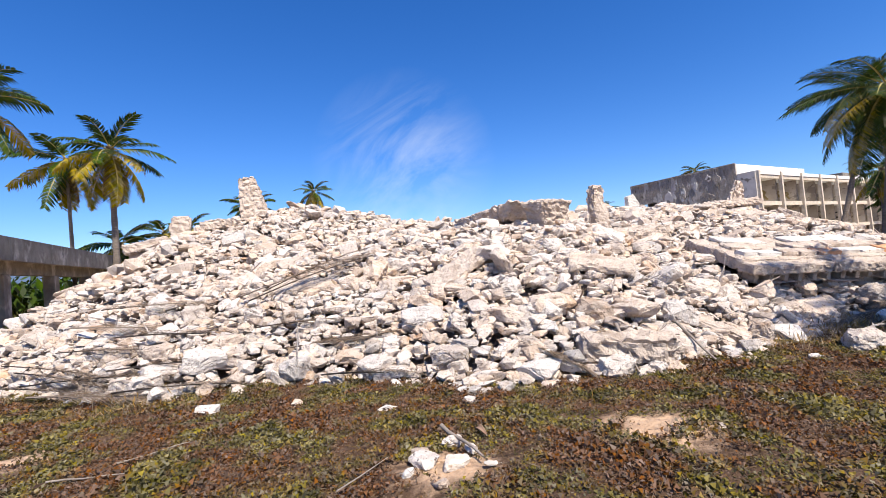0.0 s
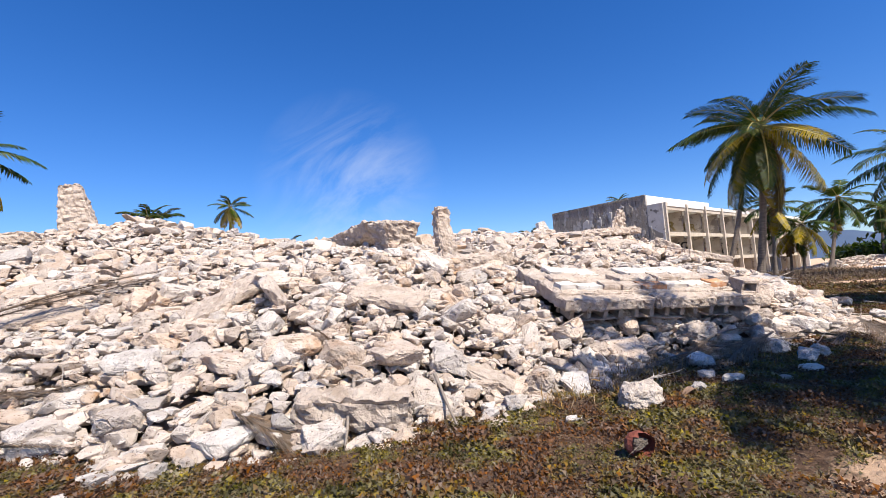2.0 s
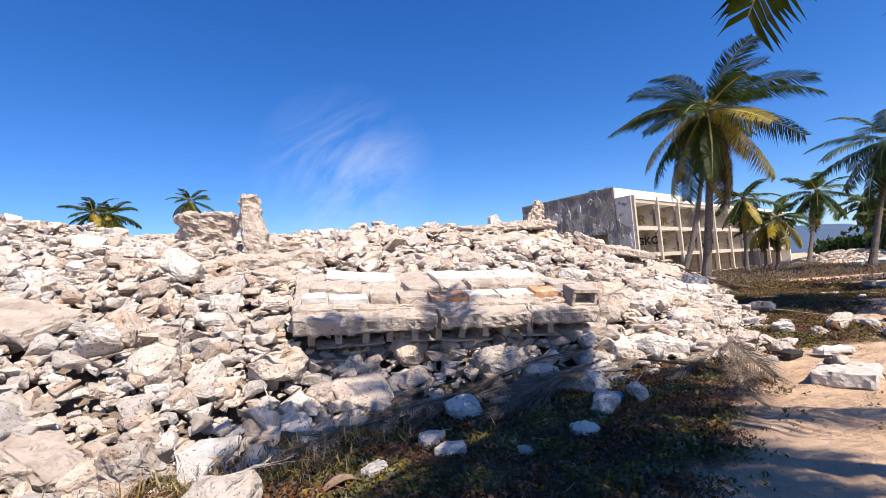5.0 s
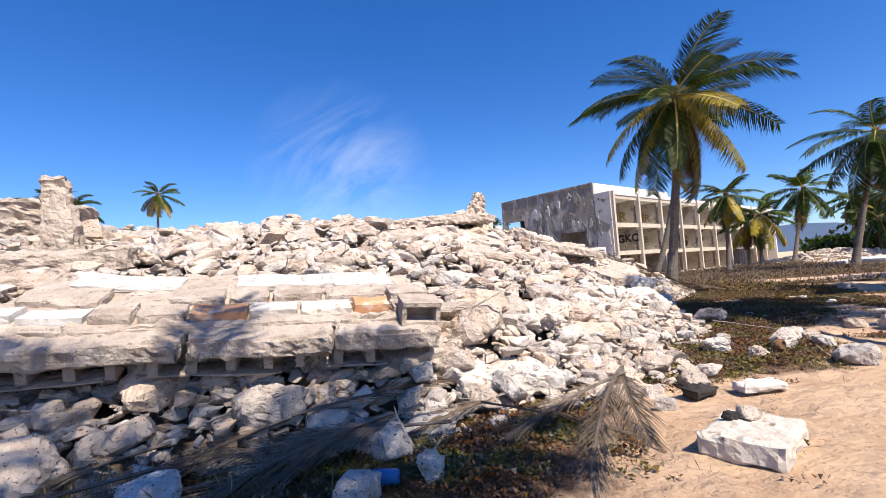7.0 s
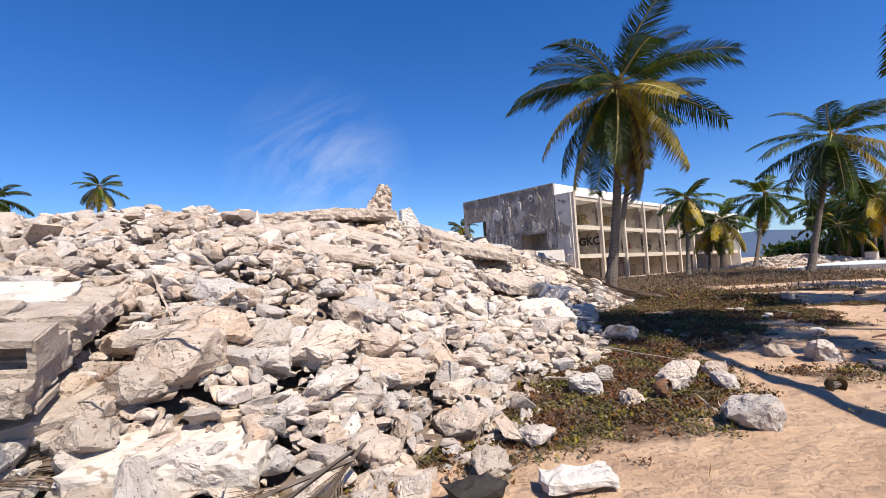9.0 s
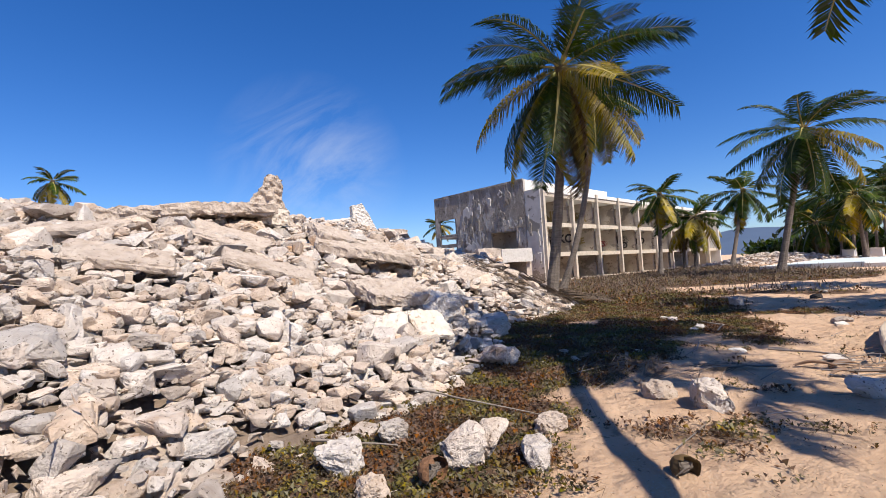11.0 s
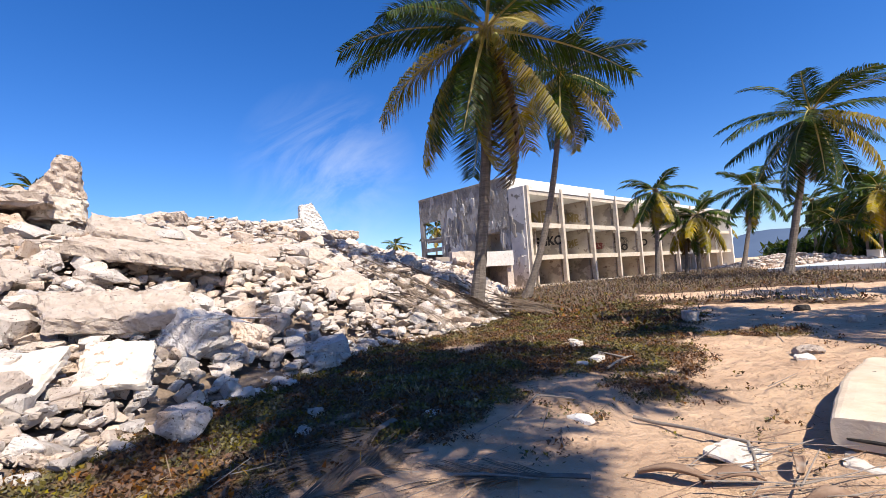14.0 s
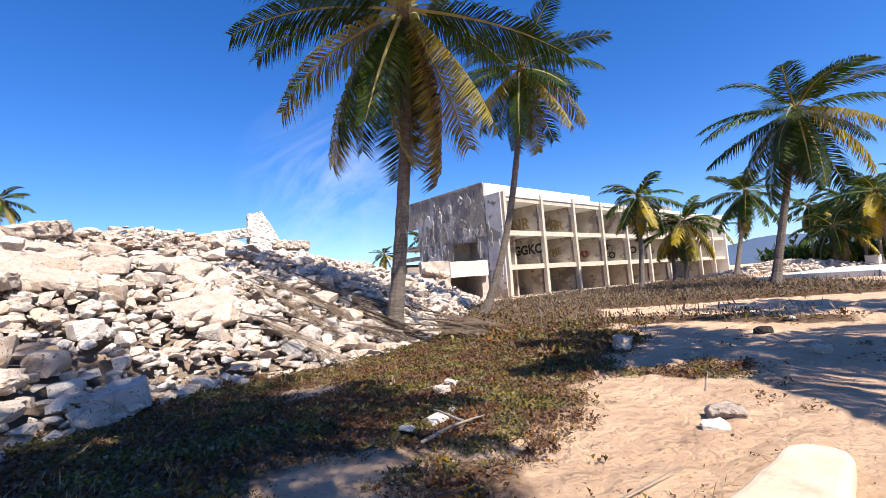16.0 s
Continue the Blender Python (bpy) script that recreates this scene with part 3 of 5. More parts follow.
def build_hotel():
    hotel = thing("abandoned_building", "derelict three-storey concrete building with open gutted bays and graffiti", "building", pose(*B_ORIGIN, 0, 0, B_TURN))
    length = BAYS * BAY
    for z in LEVELS[1:]:
        part("floor_slab", box_mesh("floor_slab", 0.02, length, 0.05, DEPTH - 0.3, z - 0.28, z, M_WHITE, 0.02), hotel)
        part("balcony_edge", box_mesh("balcony_edge", 0.05, length - 0.05, -0.1, 0.047, z - 0.36, z + 0.05, M_COLUMN, 0.02, 0.03, 6, seed=int(z * 9)), hotel)
    part("ground_floor", box_mesh("ground_floor", 0.02, length, 0.0, DEPTH - 0.3, -0.2, 0.06, M_ROOM, 0.02), hotel)
    for k in range(BAYS):
        if k:
            for z0, z1 in zip(LEVELS, LEVELS[1:]):
                part("party_wall", box_mesh("party_wall", k * BAY - 0.1, k * BAY + 0.1, 0.35, 4.0, z0 + 0.005, z1 - 0.285, M_ROOM), hotel)
                part("party_wall", box_mesh("party_wall", k * BAY - 0.1, k * BAY + 0.1, 4.9, 6.5, z0 + 0.005, z1 - 0.285, M_ROOM), hotel)
                part("door_lintel", box_mesh("door_lintel", k * BAY - 0.1, k * BAY + 0.1, 4.0, 4.9, z0 + 2.05, z1 - 0.285, M_ROOM), hotel)
        part("column", box_mesh("column", k * BAY - 0.16, k * BAY + 0.16, -0.34, 0.04, -0.1, 8.75, M_COLUMN, 0.03, 0.03, 4, seed=k), hotel, label="cream paint flaking off")
    for z0, z1 in zip(LEVELS, LEVELS[1:]):
        part("room_wall", box_mesh("room_wall", 0.3, length - 0.3, 6.52, 6.7, z0 + 0.005, z1 - 0.285, M_ROOM), hotel)
    # roof beam and the set-back parapet
    part("roof_beam", box_mesh("roof_beam", 0.0, length, -0.2, 0.3, 8.36, 8.75, M_WHITE, 0.03), hotel)
    part("parapet", box_mesh("parapet", 0.0, 3.3 * BAY, 1.75, 1.95, 8.36, 9.9, M_WHITE, 0.03), hotel)
    part("parapet", box_mesh("parapet", 3.3 * BAY + 0.02, length, 1.75, 1.95, 8.36, 9.2, M_WHITE, 0.03), hotel)
    part("roof", box_mesh("roof", 0.25, length, 1.96, DEPTH - 0.3, 8.9, 9.1, M_GREYWALL), hotel)
    part("roof_hut", box_mesh("roof_hut", 7.2 * BAY, 8.6 * BAY, 4, 9, 9.11, 10.6, M_GREYWALL, 0.03), hotel)
    # end wall in pieces round its openings: fin, then the rough wall with a window, a doorway and a lower gap
    part("balcony_fin", box_mesh("balcony_fin", -0.26, 0.0, -0.05, 1.72, -0.1, 8.75, M_SMOOTHGREY, 0.02), hotel, label="smoother grey plaster fin")
    pieces = [(1.76, 3.0, -0.1, 9.9), (3.0, 6.2, 5.1, 9.9), (3.0, 6.2, -0.1, 2.75), (6.2, 11.2, -0.1, 9.9), (11.2, 14.0, 7.3, 9.9), (11.2, 14.0, -0.1, 2.7), (11.2, 14.0, 4.1, 4.5), (14.0, DEPTH, -0.1, 9.9)]
    for v0, v1, z0, z1 in pieces:
        part("end_wall", box_mesh("end_wall", -0.25, 0.0, v0, v1, z0, z1, M_END), hotel, label="blotchy grey plaster falling off")
    for z in (2.5, 5.35, 9.75):
        part("string_course", box_mesh("string_course", -0.3, -0.252, 1.76, DEPTH, z, z + 0.22, M_END, 0.01, 0.02, 5, seed=int(z)), hotel)
    part("back_wall", box_mesh("back_wall", 0.0, length, DEPTH - 0.25, DEPTH, -0.1, 3.9, M_GREYWALL), hotel)
    part("back_wall", box_mesh("back_wall", 3.0, length, DEPTH - 0.25, DEPTH, 3.9, 9.0, M_GREYWALL), hotel)
    part("far_end_wall", box_mesh("far_end_wall", length, length + 0.3, -0.4, DEPTH, -0.1, 9.0, M_WHITE, 0.03), hotel, label="white far end wall")
    # inner wall behind the doorway
    part("room_wall", box_mesh("room_wall", 2.2, 2.4, 1.0, 9.0, 0.06, 5.2, M_ROOM), hotel)
    return hotel


def plaster_patches(hotel):
    """Ragged plates of plaster that still cling to the end wall and the fin, a few centimetres proud."""
    rng = random.Random(44)
    holes = ((3.0, 6.2, 2.75, 5.1), (11.2, 14.0, 2.7, 7.3))
    made = 0
    while made < 60:
        v, z, w, h = rng.uniform(0.3, 14.0), rng.uniform(0.8, 9.2), rng.uniform(0.15, 0.6), rng.uniform(0.3, 1.2)
        if any(a - w < v < b + w and c - h < z < d + h for a, b, c, d in holes) or (v < 1.75 and z + h > 8.6) or abs(v - 1.74) < w or v + w > 14.6 or z + h > 9.7:
            continue
        n = 13
        ring = [(math.cos(2 * math.pi * k / n) * w * rng.uniform(0.5, 1.1), math.sin(2 * math.pi * k / n) * h * rng.uniform(0.5, 1.1)) for k in range(n)]
        x0 = -0.262 if v < 1.75 else -0.252
        vs = [(x0, v + a, z + b) for a, b in ring] + [(x0 - rng.uniform(0.03, 0.06), v + a * 0.9, z + b * 0.9) for a, b in ring]
        fs = [tuple(range(n, 2 * n))] + [(k, (k + 1) % n, n + (k + 1) % n, n + k) for k in range(n)]
        part("plaster_patch", mesh_from("plaster_patch", vs, fs, M_SMOOTHGREY if rng.random() < 0.6 else M_END), hotel)
        made += 1


HOTEL = build_hotel()
plaster_patches(HOTEL)
HOTEL_M = pose(*B_ORIGIN, 0, 0, B_TURN)


def graffiti(text, bay, level, mat, size, v=1.0, up=0.55, turn=0.0):
    """Paint letters on the wall at the end of a bay, facing the walk."""
    cu = bpy.data.curves.new("graffiti", "FONT")
    cu.body, cu.size, cu.extrude, cu.offset = text, size, 0.004, 0.035 * size
    cu.align_x = "LEFT"
    cu.materials.append(mat)
    temp = new("graffiti_text", cu)
    me = bpy.data.meshes.new_from_object(temp)
    bpy.data.objects.remove(temp)
    ob = new("graffiti", me)
    ob.parent = HOTEL
    ob.matrix_basis = Matrix.Translation((bay * BAY - 0.108, v + 0.0, LEVELS[level] + up)) @ Matrix(((0, 0, -1, 0), (-1, 0, 0, 0), (0, 1, 0, 0), (0, 0, 0, 1))) @ pose(0, 0, 0, 0, 0, turn)
    tagged(ob, "sprayed graffiti")


graffiti("GGKC", 1, 1, M_INK, 1.15, 3.3, 1.05)
graffiti("MR", 2, 2, M_INK3, 1.1, 2.6, 0.7, -6)
graffiti("ME", 2, 1, M_INK3, 0.9, 2.6, 0.9, 8)
graffiti("B", 4, 1, M_INK, 1.3, 2.6, 0.9, 10)
graffiti("O", 4, 1, M_INK, 1.0, 2.2, 0.6, -20)
graffiti("AS", 3, 1, M_INK2, 0.9, 2.7, 0.8, -8)
graffiti("IO", 5, 1, M_INK, 1.1, 2.4, 0.9, 6)
graffiti("NR", 1, 2, M_INK3, 1.5, 3.3, 0.5)


# ---- palms ----
def frond_mesh(name, length, droop, mat, leaflets, seed, leaf_len=0.75, width=0.035, hang=0.6, curl=0.0, bare=0.12, lift=0.12, gaps=0.05, sweep=0.85):
    """A feather leaf from the origin along +x: a tapered rib that bends down, and leaflets on both sides that hang."""
    rng = random.Random(seed)
    vs, fs = [], []
    n = 14
    pts = []
    p, a = Vector((0, 0, 0)), 0.0
    for i in range(n + 1):
        pts.append((p.copy(), a))
        a -= droop / n * (0.5 + i / n)
        p = p + Vector((math.cos(a), curl * i / n * 0.3, math.sin(a))) * length / n
    for i, (q, ang) in enumerate(pts):
        w = (0.022 if mat is M_DRY else 0.055) * (1 - i / n) ** 0.8 + 0.006
        up = Vector((-math.sin(ang), 0, math.cos(ang)))
        b = len(vs)
        vs += [q + Vector((0, w, 0)), q - Vector((0, w, 0)), q - up * w * 0.8]
        if i:
            for j in range(3):
                fs.append((b - 3 + j, b - 3 + (j + 1) % 3, b + (j + 1) % 3, b + j))
    for k in range(leaflets):
        s = bare + (1 - bare) * (k + 0.5) / leaflets
        f = s * n
        i = min(int(f), n - 1)
        q = pts[i][0].lerp(pts[i + 1][0], f - i)
        ang = pts[i][1]
        fw = Vector((math.cos(ang), 0, math.sin(ang)))
        up = Vector((-math.sin(ang), 0, math.cos(ang)))
        ll = leaf_len * (0.35 + 0.9 * math.sin(math.pi * min(s * 0.86 + 0.1, 1))) * rng.uniform(0.8, 1.1)
        for side in (-1, 1):
            if rng.random() < gaps:
                continue
            out = (Vector((0, side, 0)) * sweep + fw * rng.uniform(0.45, 0.75) * (1 if sweep > 0.6 else 1.4) + up * rng.uniform(0.0, lift)).normalized()
            mid = q + out * ll * 0.5 - Vector((0, 0, ll * 0.10 * hang))
            tip = q + out * ll * rng.uniform(0.78, 0.95) - Vector((0, 0, ll * hang * rng.uniform(0.5, 0.95)))
            wv = fw * width * 0.5
            b = len(vs)
            vs += [q - wv * 0.6, q + wv * 0.6, mid + wv, mid - wv, tip]
            fs += [(b, b + 1, b + 2, b + 3), (b + 3, b + 2, b + 4)]
    me = mesh_from(name, vs, fs, mat)
    me.materials.append(M_RIB if mat is not M_DRY else M_DRY)
    idx = np.zeros(len(fs), np.int32)
    idx[:3 * n] = 1
    me.polygons.foreach_set("material_index", idx)
    return me


def trunk_mesh(base, top, r0, r1, bend, rings=26, sides=10):
    vs, fs = [], []
    b, t = Vector(base), Vector(top)
    mid = (b + t) / 2 + Vector(bend)
    for i in range(rings + 1):
        s = i / rings
        c = b * (1 - s) ** 2 + mid * 2 * s * (1 - s) + t * s * s
        r = r0 + (r1 - r0) * s + r0 * 0.7 * math.exp(-s * 18)
        r *= 1.06 if i % 2 else 0.97
        for j in range(sides):
            a = 2 * math.pi * j / sides
            vs.append(c - b + Vector((math.cos(a) * r, math.sin(a) * r, 0)))
        if i:
            for j in range(sides):
                fs.append(((i - 1) * sides + j, (i - 1) * sides + (j + 1) % sides, i * sides + (j + 1) % sides, i * sides + j))
    fs.append(tuple(range(rings * sides, rings * sides + sides)))
    return mesh_from("trunk", vs, fs, M_TRUNK)


FROND_CACHE = {}


def frond_kind(length, droop, mat, leaflets, variant, leaf_len, hang):
    key = (round(length, 1), round(droop, 1), mat.name, leaflets, variant, leaf_len, round(hang, 1))
    if key not in FROND_CACHE:
        FROND_CACHE[key] = frond_mesh("frond", key[0], key[1], mat, leaflets, int(length * 31 + droop * 17) % 97 + variant, leaf_len, 1.2 * length / leaflets, key[6])
    return FROND_CACHE[key]


def palm(base, top, r=0.16, fronds=20, length=4.2, leaflets=44, seed=1, bend=(0, 0, 0), label="", yellow=0.14, dead=2, nuts=5, group="", upright=0.0):
    """A coconut palm: trunk, feather leaves from upright to hanging, old brown leaves and nuts."""
    rng = random.Random(seed)
    tree = thing("coconut_palm", label or "tall coconut palm with drooping feathery green fronds", "palm tree", Matrix.Translation(base), group)
    part("trunk", trunk_mesh(base, top, r, r * 0.62, bend), tree)
    c = Vector(top) - Vector(base)
    part("crown_base", boulder_mesh("crown_base", (r * 2.4, r * 2.4, r * 3.6), M_LEAFB, seed, 1), tree, Matrix.Translation(c))
    golden = 2.39996
    for i in range(fronds):
        s = (i + 0.5) / fronds
        el = 66 - 136 * s + rng.uniform(-8, 8) + upright * (1 - s)
        az = math.degrees(i * golden) + rng.uniform(-14, 14)
        droop = (1.05 if el > 40 else 0.9 if el > 0 else 0.6) + rng.uniform(-0.2, 0.2)
        mat = M_LEAF
        if s > 0.6 and rng.random() < yellow * 1.7:
            mat = M_LEAFY
        if s > 0.9 and rng.random() < 0.25:
            mat = M_LEAFB
        me = frond_kind(length * (0.82 if s < 0.2 else rng.choice((0.9, 0.95, 1.0, 1.05))), round(droop / 0.2) * 0.2, mat, leaflets, i % 3, 0.21 * length, 0.4 + 0.55 * s)
        part("frond", me, tree, Matrix.Translation(c + Vector((0, 0, 0.1))) @ pose(0, 0, 0, rng.uniform(-25, 25), -el, az), "yellowing old frond" if mat is M_LEAFY else "")
    for i in range(dead):
        me = frond_kind(length * 0.75, 0.4, M_LEAFB, leaflets, i % 3, 0.16 * length, 1.0)
        part("dead_frond", me, tree, Matrix.Translation(c - Vector((0, 0, 0.15))) @ pose(0, 0, 0, rng.uniform(-30, 30), rng.uniform(62, 80), rng.uniform(0, 360)), "dry brown hanging frond")
    if nuts:
        nb = bmesh.new()
        bmesh.ops.create_icosphere(nb, subdivisions=2, radius=0.13)
        for v in nb.verts:
            v.co.z *= 1.2
        nut = bpy.data.meshes.new("coconut")
        nb.to_mesh(nut)
        nb.free()
        nut.materials.append(M_COCO)
        for i in range(nuts):
            a = rng.uniform(0, 6.28)
            part("coconut", nut, tree, Matrix.Translation(c + Vector((math.cos(a) * 0.3, math.sin(a) * 0.3, -0.25 - 0.15 * rng.random()))))
    return tree


P_MAIN = palm((22.6, 18.3, 0.0), (23.4, 17.8, 8.75), 0.2, 23, 4.6, 120, 4, (0.3, -0.1, 0.4), "large leaning coconut palm with drooping yellow-green fronds beside the heap", 0.35, 1, 7)
for length, droop, mat, el, az in ((4.4, 0.8, M_LEAFY, -20, 165), (4.6, 0.8, M_LEAF, 10, 168), (4.7, 0.6, M_LEAFY, -48, 160), (4.4, 0.4, M_LEAFY, -72, -20)):
    part("frond", frond_kind(length, droop, mat, 120, 1, 0.95, 0.6), P_MAIN, Matrix.Translation((0.8, -0.5, 8.8)) @ pose(0, 0, 0, 10, -el, az), "yellowing old frond" if mat is M_LEAFY else "")
palm((28.3, 26.1, 0.0), (30.6, 24.9, 11.2), 0.19, 22, 4.2, 90, 9, (0.7, 0, -1.5), "slender curved coconut palm beside the rubble heap", 0.3, 1, 4)
palm((46.2, 26.0, -0.05), (47.4, 24.4, 9.7), 0.24, 24, 5.2, 80, 17, (0.2, 0.1, 0.3), "tall coconut palm with nuts on open sand", 0.12, 3, 8)


def palm_at(t_eye, az, el, dist, **kw):
    """A palm whose crown stands at that bearing (from +y to +x), rise and distance from an eye point."""
    a = radians(az)
    x, y = t_eye[0] + math.sin(a) * dist, t_eye[1] + math.cos(a) * dist
    z = t_eye[2] + dist * math.tan(radians(el))
    return palm((x - kw.pop("lean", 0.4), y, 0), (x, y, z), **kw)


E0, E2, E8, E11, E16 = (-2.5, -1.6, 1.7), (0.7, -0.7, 1.6), (9.9, 2.6, 1.5), (13.5, 3.8, 1.5), (20.5, 6.6, 1.4)
# by the building
palm_at(E16, 41.1, 8.6, 40, r=0.2, fronds=18, length=3.6, leaflets=30, seed=21, yellow=0.3, label="short coconut palm in front of the derelict building", group="palms by the building", lean=0.6)
palm_at(E16, 45.4, 5.0, 45, r=0.18, fronds=18, length=3.8, leaflets=30, seed=22, yellow=0.4, label="bushy coconut palm in front of the derelict building", group="palms by the building")
palm_at(E16, 44.2, 4.2, 46.5, r=0.15, fronds=12, length=3.2, leaflets=26, seed=23, yellow=0.3, label="low coconut palm crowding the building", group="palms by the building")
# beyond, to the right
FAR = "coconut palms of the far grove"
palm_at(E16, 51.5, 7.4, 62, r=0.26, fronds=18, length=5.4, leaflets=30, seed=24, label="coconut palm leaning over far rubble", group=FAR, lean=3.0)
palm_at(E16, 61.3, 5.6, 70, r=0.26, fronds=18, length=5.6, leaflets=28, seed=25, label="coconut palm at the edge of the grove", group=FAR, lean=-1.0)
palm_at(E16, 58.0, 2.9, 72, r=0.2, fronds=16, length=5.0, leaflets=26, seed=26, label="low coconut palm at the edge of the grove", group=FAR)
palm_at(E16, 56.4, 5.2, 95, r=0.25, fronds=14, length=5.0, leaflets=22, seed=27, label="distant coconut palm of the grove", group=FAR)
palm_at(E16, 48.4, 4.2, 105, r=0.25, fronds=14, length=5.0, leaflets=22, seed=28, label="coconut palm behind the building roof", group=FAR)
grove = random.Random(5)
for i in range(16):
    palm_at(E16, 57.0 + i * 0.62 + grove.uniform(-0.3, 0.3), grove.uniform(2.2, 5.2) + 0.2 * i, grove.uniform(85, 125), r=0.22, fronds=14, length=4.4, leaflets=18,
            seed=40 + i, label="distant coconut palm of the grove", group=FAR, dead=1, nuts=0)
# beyond the heap
BACK = "coconut palms behind the heap"
for eye, az, el, dist, s in ((E2, -18.7, 9.2, 62, 60), (E2, -17.6, 9.0, 66, 61), (E2, -4.4, 5.8, 75, 62), (E0, -21.6, 6.7, 60, 63), (E2, -27.5, 6.2, 55, 64), (E0, -8.0, 10.4, 72, 65),
                             (E2, 25.8, 5.2, 90, 66), (E16, -1.0, 3.5, 95, 67), (E11, 13.5, 4.2, 95, 68), (E2, 36.3, 8.3, 112, 69)):
    palm_at(eye, az, el, dist, r=0.22, fronds=16, length=3.4, leaflets=24, seed=s, label="coconut palm rising behind the rubble heap", group=BACK, yellow=0.4, dead=1, nuts=0)
palm_at(E0, -28.4, 14.6, 42, r=0.26, fronds=20, length=4.4, leaflets=36, seed=70, label="tall coconut palm behind the concrete canopy", group=BACK, yellow=0.45, dead=5, lean=0.0)
palm_at(E0, -32.0, 13.4, 48, r=0.17, fronds=18, length=4.4, leaflets=34, seed=71, label="slender coconut palm behind the concrete canopy", group=BACK, yellow=0.35, dead=3, lean=-0.2)
palm_at(E0, -39.0, 18.0, 36, r=0.22, fronds=18, length=4.2, leaflets=34, seed=72, label="tall coconut palm behind the concrete canopy", group=BACK, yellow=0.35)
palm_at(E0, -28.0, 5.0, 46, r=0.22, fronds=16, length=3.6, leaflets=26, seed=73, label="low coconut palm behind the concrete canopy", group=BACK, yellow=0.4, nuts=0)
# palms beside the path whose shadows fall across it
NEARP = "coconut palms beside the path"
P_NEAR = palm((12.0, -1.2, 0), (8.5, -0.3, 6.9), 0.18, 24, 3.3, 80, 80, (0.3, 0, 0.2), "coconut palm standing beside the sandy path", 0.3, 1, 5, NEARP)
part("frond", frond_kind(4.9, 0.4, M_LEAF, 110, 1, 0.85, 0.5), P_NEAR, Matrix.Translation((-3.5, 0.9, 6.9)) @ pose(0, 0, 0, 8, 36, 92))
P_ARCH = palm((14.5, 2.2, 0), (21.0, 5.6, 8.6), 0.14, 33, 3.6, 80, 81, (-1.3, 0, -0.2), "leaning coconut palm arching over the sandy path", 0.3, 1, 5, NEARP)
palm((30.5, 4.5, 0), (29.6, 6.0, 8.4), 0.18, 20, 4.4, 44, 83, (0.2, 0, 0.2), "coconut palm standing beside the sandy path", 0.3, 1, 4, NEARP)
palm((37.5, 8.5, 0), (37.0, 9.0, 8.4), 0.18, 20, 4.4, 40, 84, (0.2, 0, 0.2), "coconut palm standing beside the sandy path", 0.3, 1, 4, NEARP)
part("frond", frond_kind(4.6, 0.4, M_LEAF, 100, 1, 0.8, 0.4), P_ARCH, Matrix.Translation((6.5, 3.4, 8.6)) @ pose(0, 0, 0, 10, 48, 84))
palm((24.8, -0.4, 0), (20.3, 2.2, 7.0), 0.15, 7, 2.1, 46, 85, (0.2, 0, 0.3), "leaning coconut palm standing beside the sandy path", 0.3, 1, 4, NEARP)


# ---- large pieces lying on the heap ----
def heap_z(x, y):
    return float(heap_height(np.array([x]), np.array([y]))[0])


def rough_block(name, size, mat, seed, rough=0.04, cuts=7, taper=0.0, label="", category="", m=None, parent=None, group=""):
    """A broken cast block: worn faces, crumbled edges, and a taper upwards."""
    bm = bmesh.new()
    bmesh.ops.create_cube(bm, size=1)
    for axis in range(3):
        n = max(2, min(44, int(size[axis] / (0.06 if cuts > 3 else 0.12))))
        along = [e for e in bm.edges if abs((e.verts[0].co - e.verts[1].co)[axis]) > 1e-5]
        bmesh.ops.subdivide_edges(bm, edges=along, cuts=n, use_grid_fill=True)
    o = Vector((seed * 3.7, seed * 1.3, 0))
    small = min(size)
    for v in bm.verts:
        c = v.co
        k = 1 - taper * (c.z + 0.5)
        edge = sum(1 for q in c if abs(abs(q) - 0.5) < 1e-4)
        p = Vector((c.x * size[0] * k, c.y * size[1] * k, c.z * size[2]))
        n0 = Vector([q if abs(abs(q) - 0.5) < 1e-4 else 0 for q in c]).normalized() if edge else Vector()
        f = noise.voronoi((p + o) * (1.1 / max(rough, 0.02) ** 0.5))[0]
        chip = (f[1] - f[0]) * 0.9 - 0.4
        if rough >= 0.065:
            chip = 0.8 * noise.noise(Vector((p.x * 4, p.y * 4, p.z * 1.4)) + o) + 0.6 * noise.noise(p * 6 + o) - 0.35 * abs(noise.noise(p * 12 + o))
        p += n0 * rough * (chip * (1.8 if rough < 0.065 else 1.0) + noise.noise(p * 9 + o) * 0.9) + noise.noise_vector(p * 1.3 + o) * rough * 0.7
        if edge >= 2:
            p -= n0 * min(rough * (1.0 + 2.2 * max(noise.noise(p * 3.3 + o), -0.2)), small * 0.3)
        v.co = p
    me = bpy.data.meshes.new(name)
    bm.to_mesh(me)
    bm.free()
    me.materials.append(mat)
    ob = part(name, me, parent, m, label)
    if category:
        tagged(ob, label, category, group)
    return ob


def boulder(x, y, size, seed, label, mat=None, rz=0, tilt=0, z=None, name="boulder", sink=0.12, group=""):
    ob = new(name, boulder_mesh(name, size, mat or M_ROCK, seed))
    zz = (heap_z(x, y) if z is None else z) + size[2] * (0.42 - sink)
    ob.matrix_basis = pose(x, y, zz, tilt, 0, rz)
    return tagged(ob, label, "rock", group)


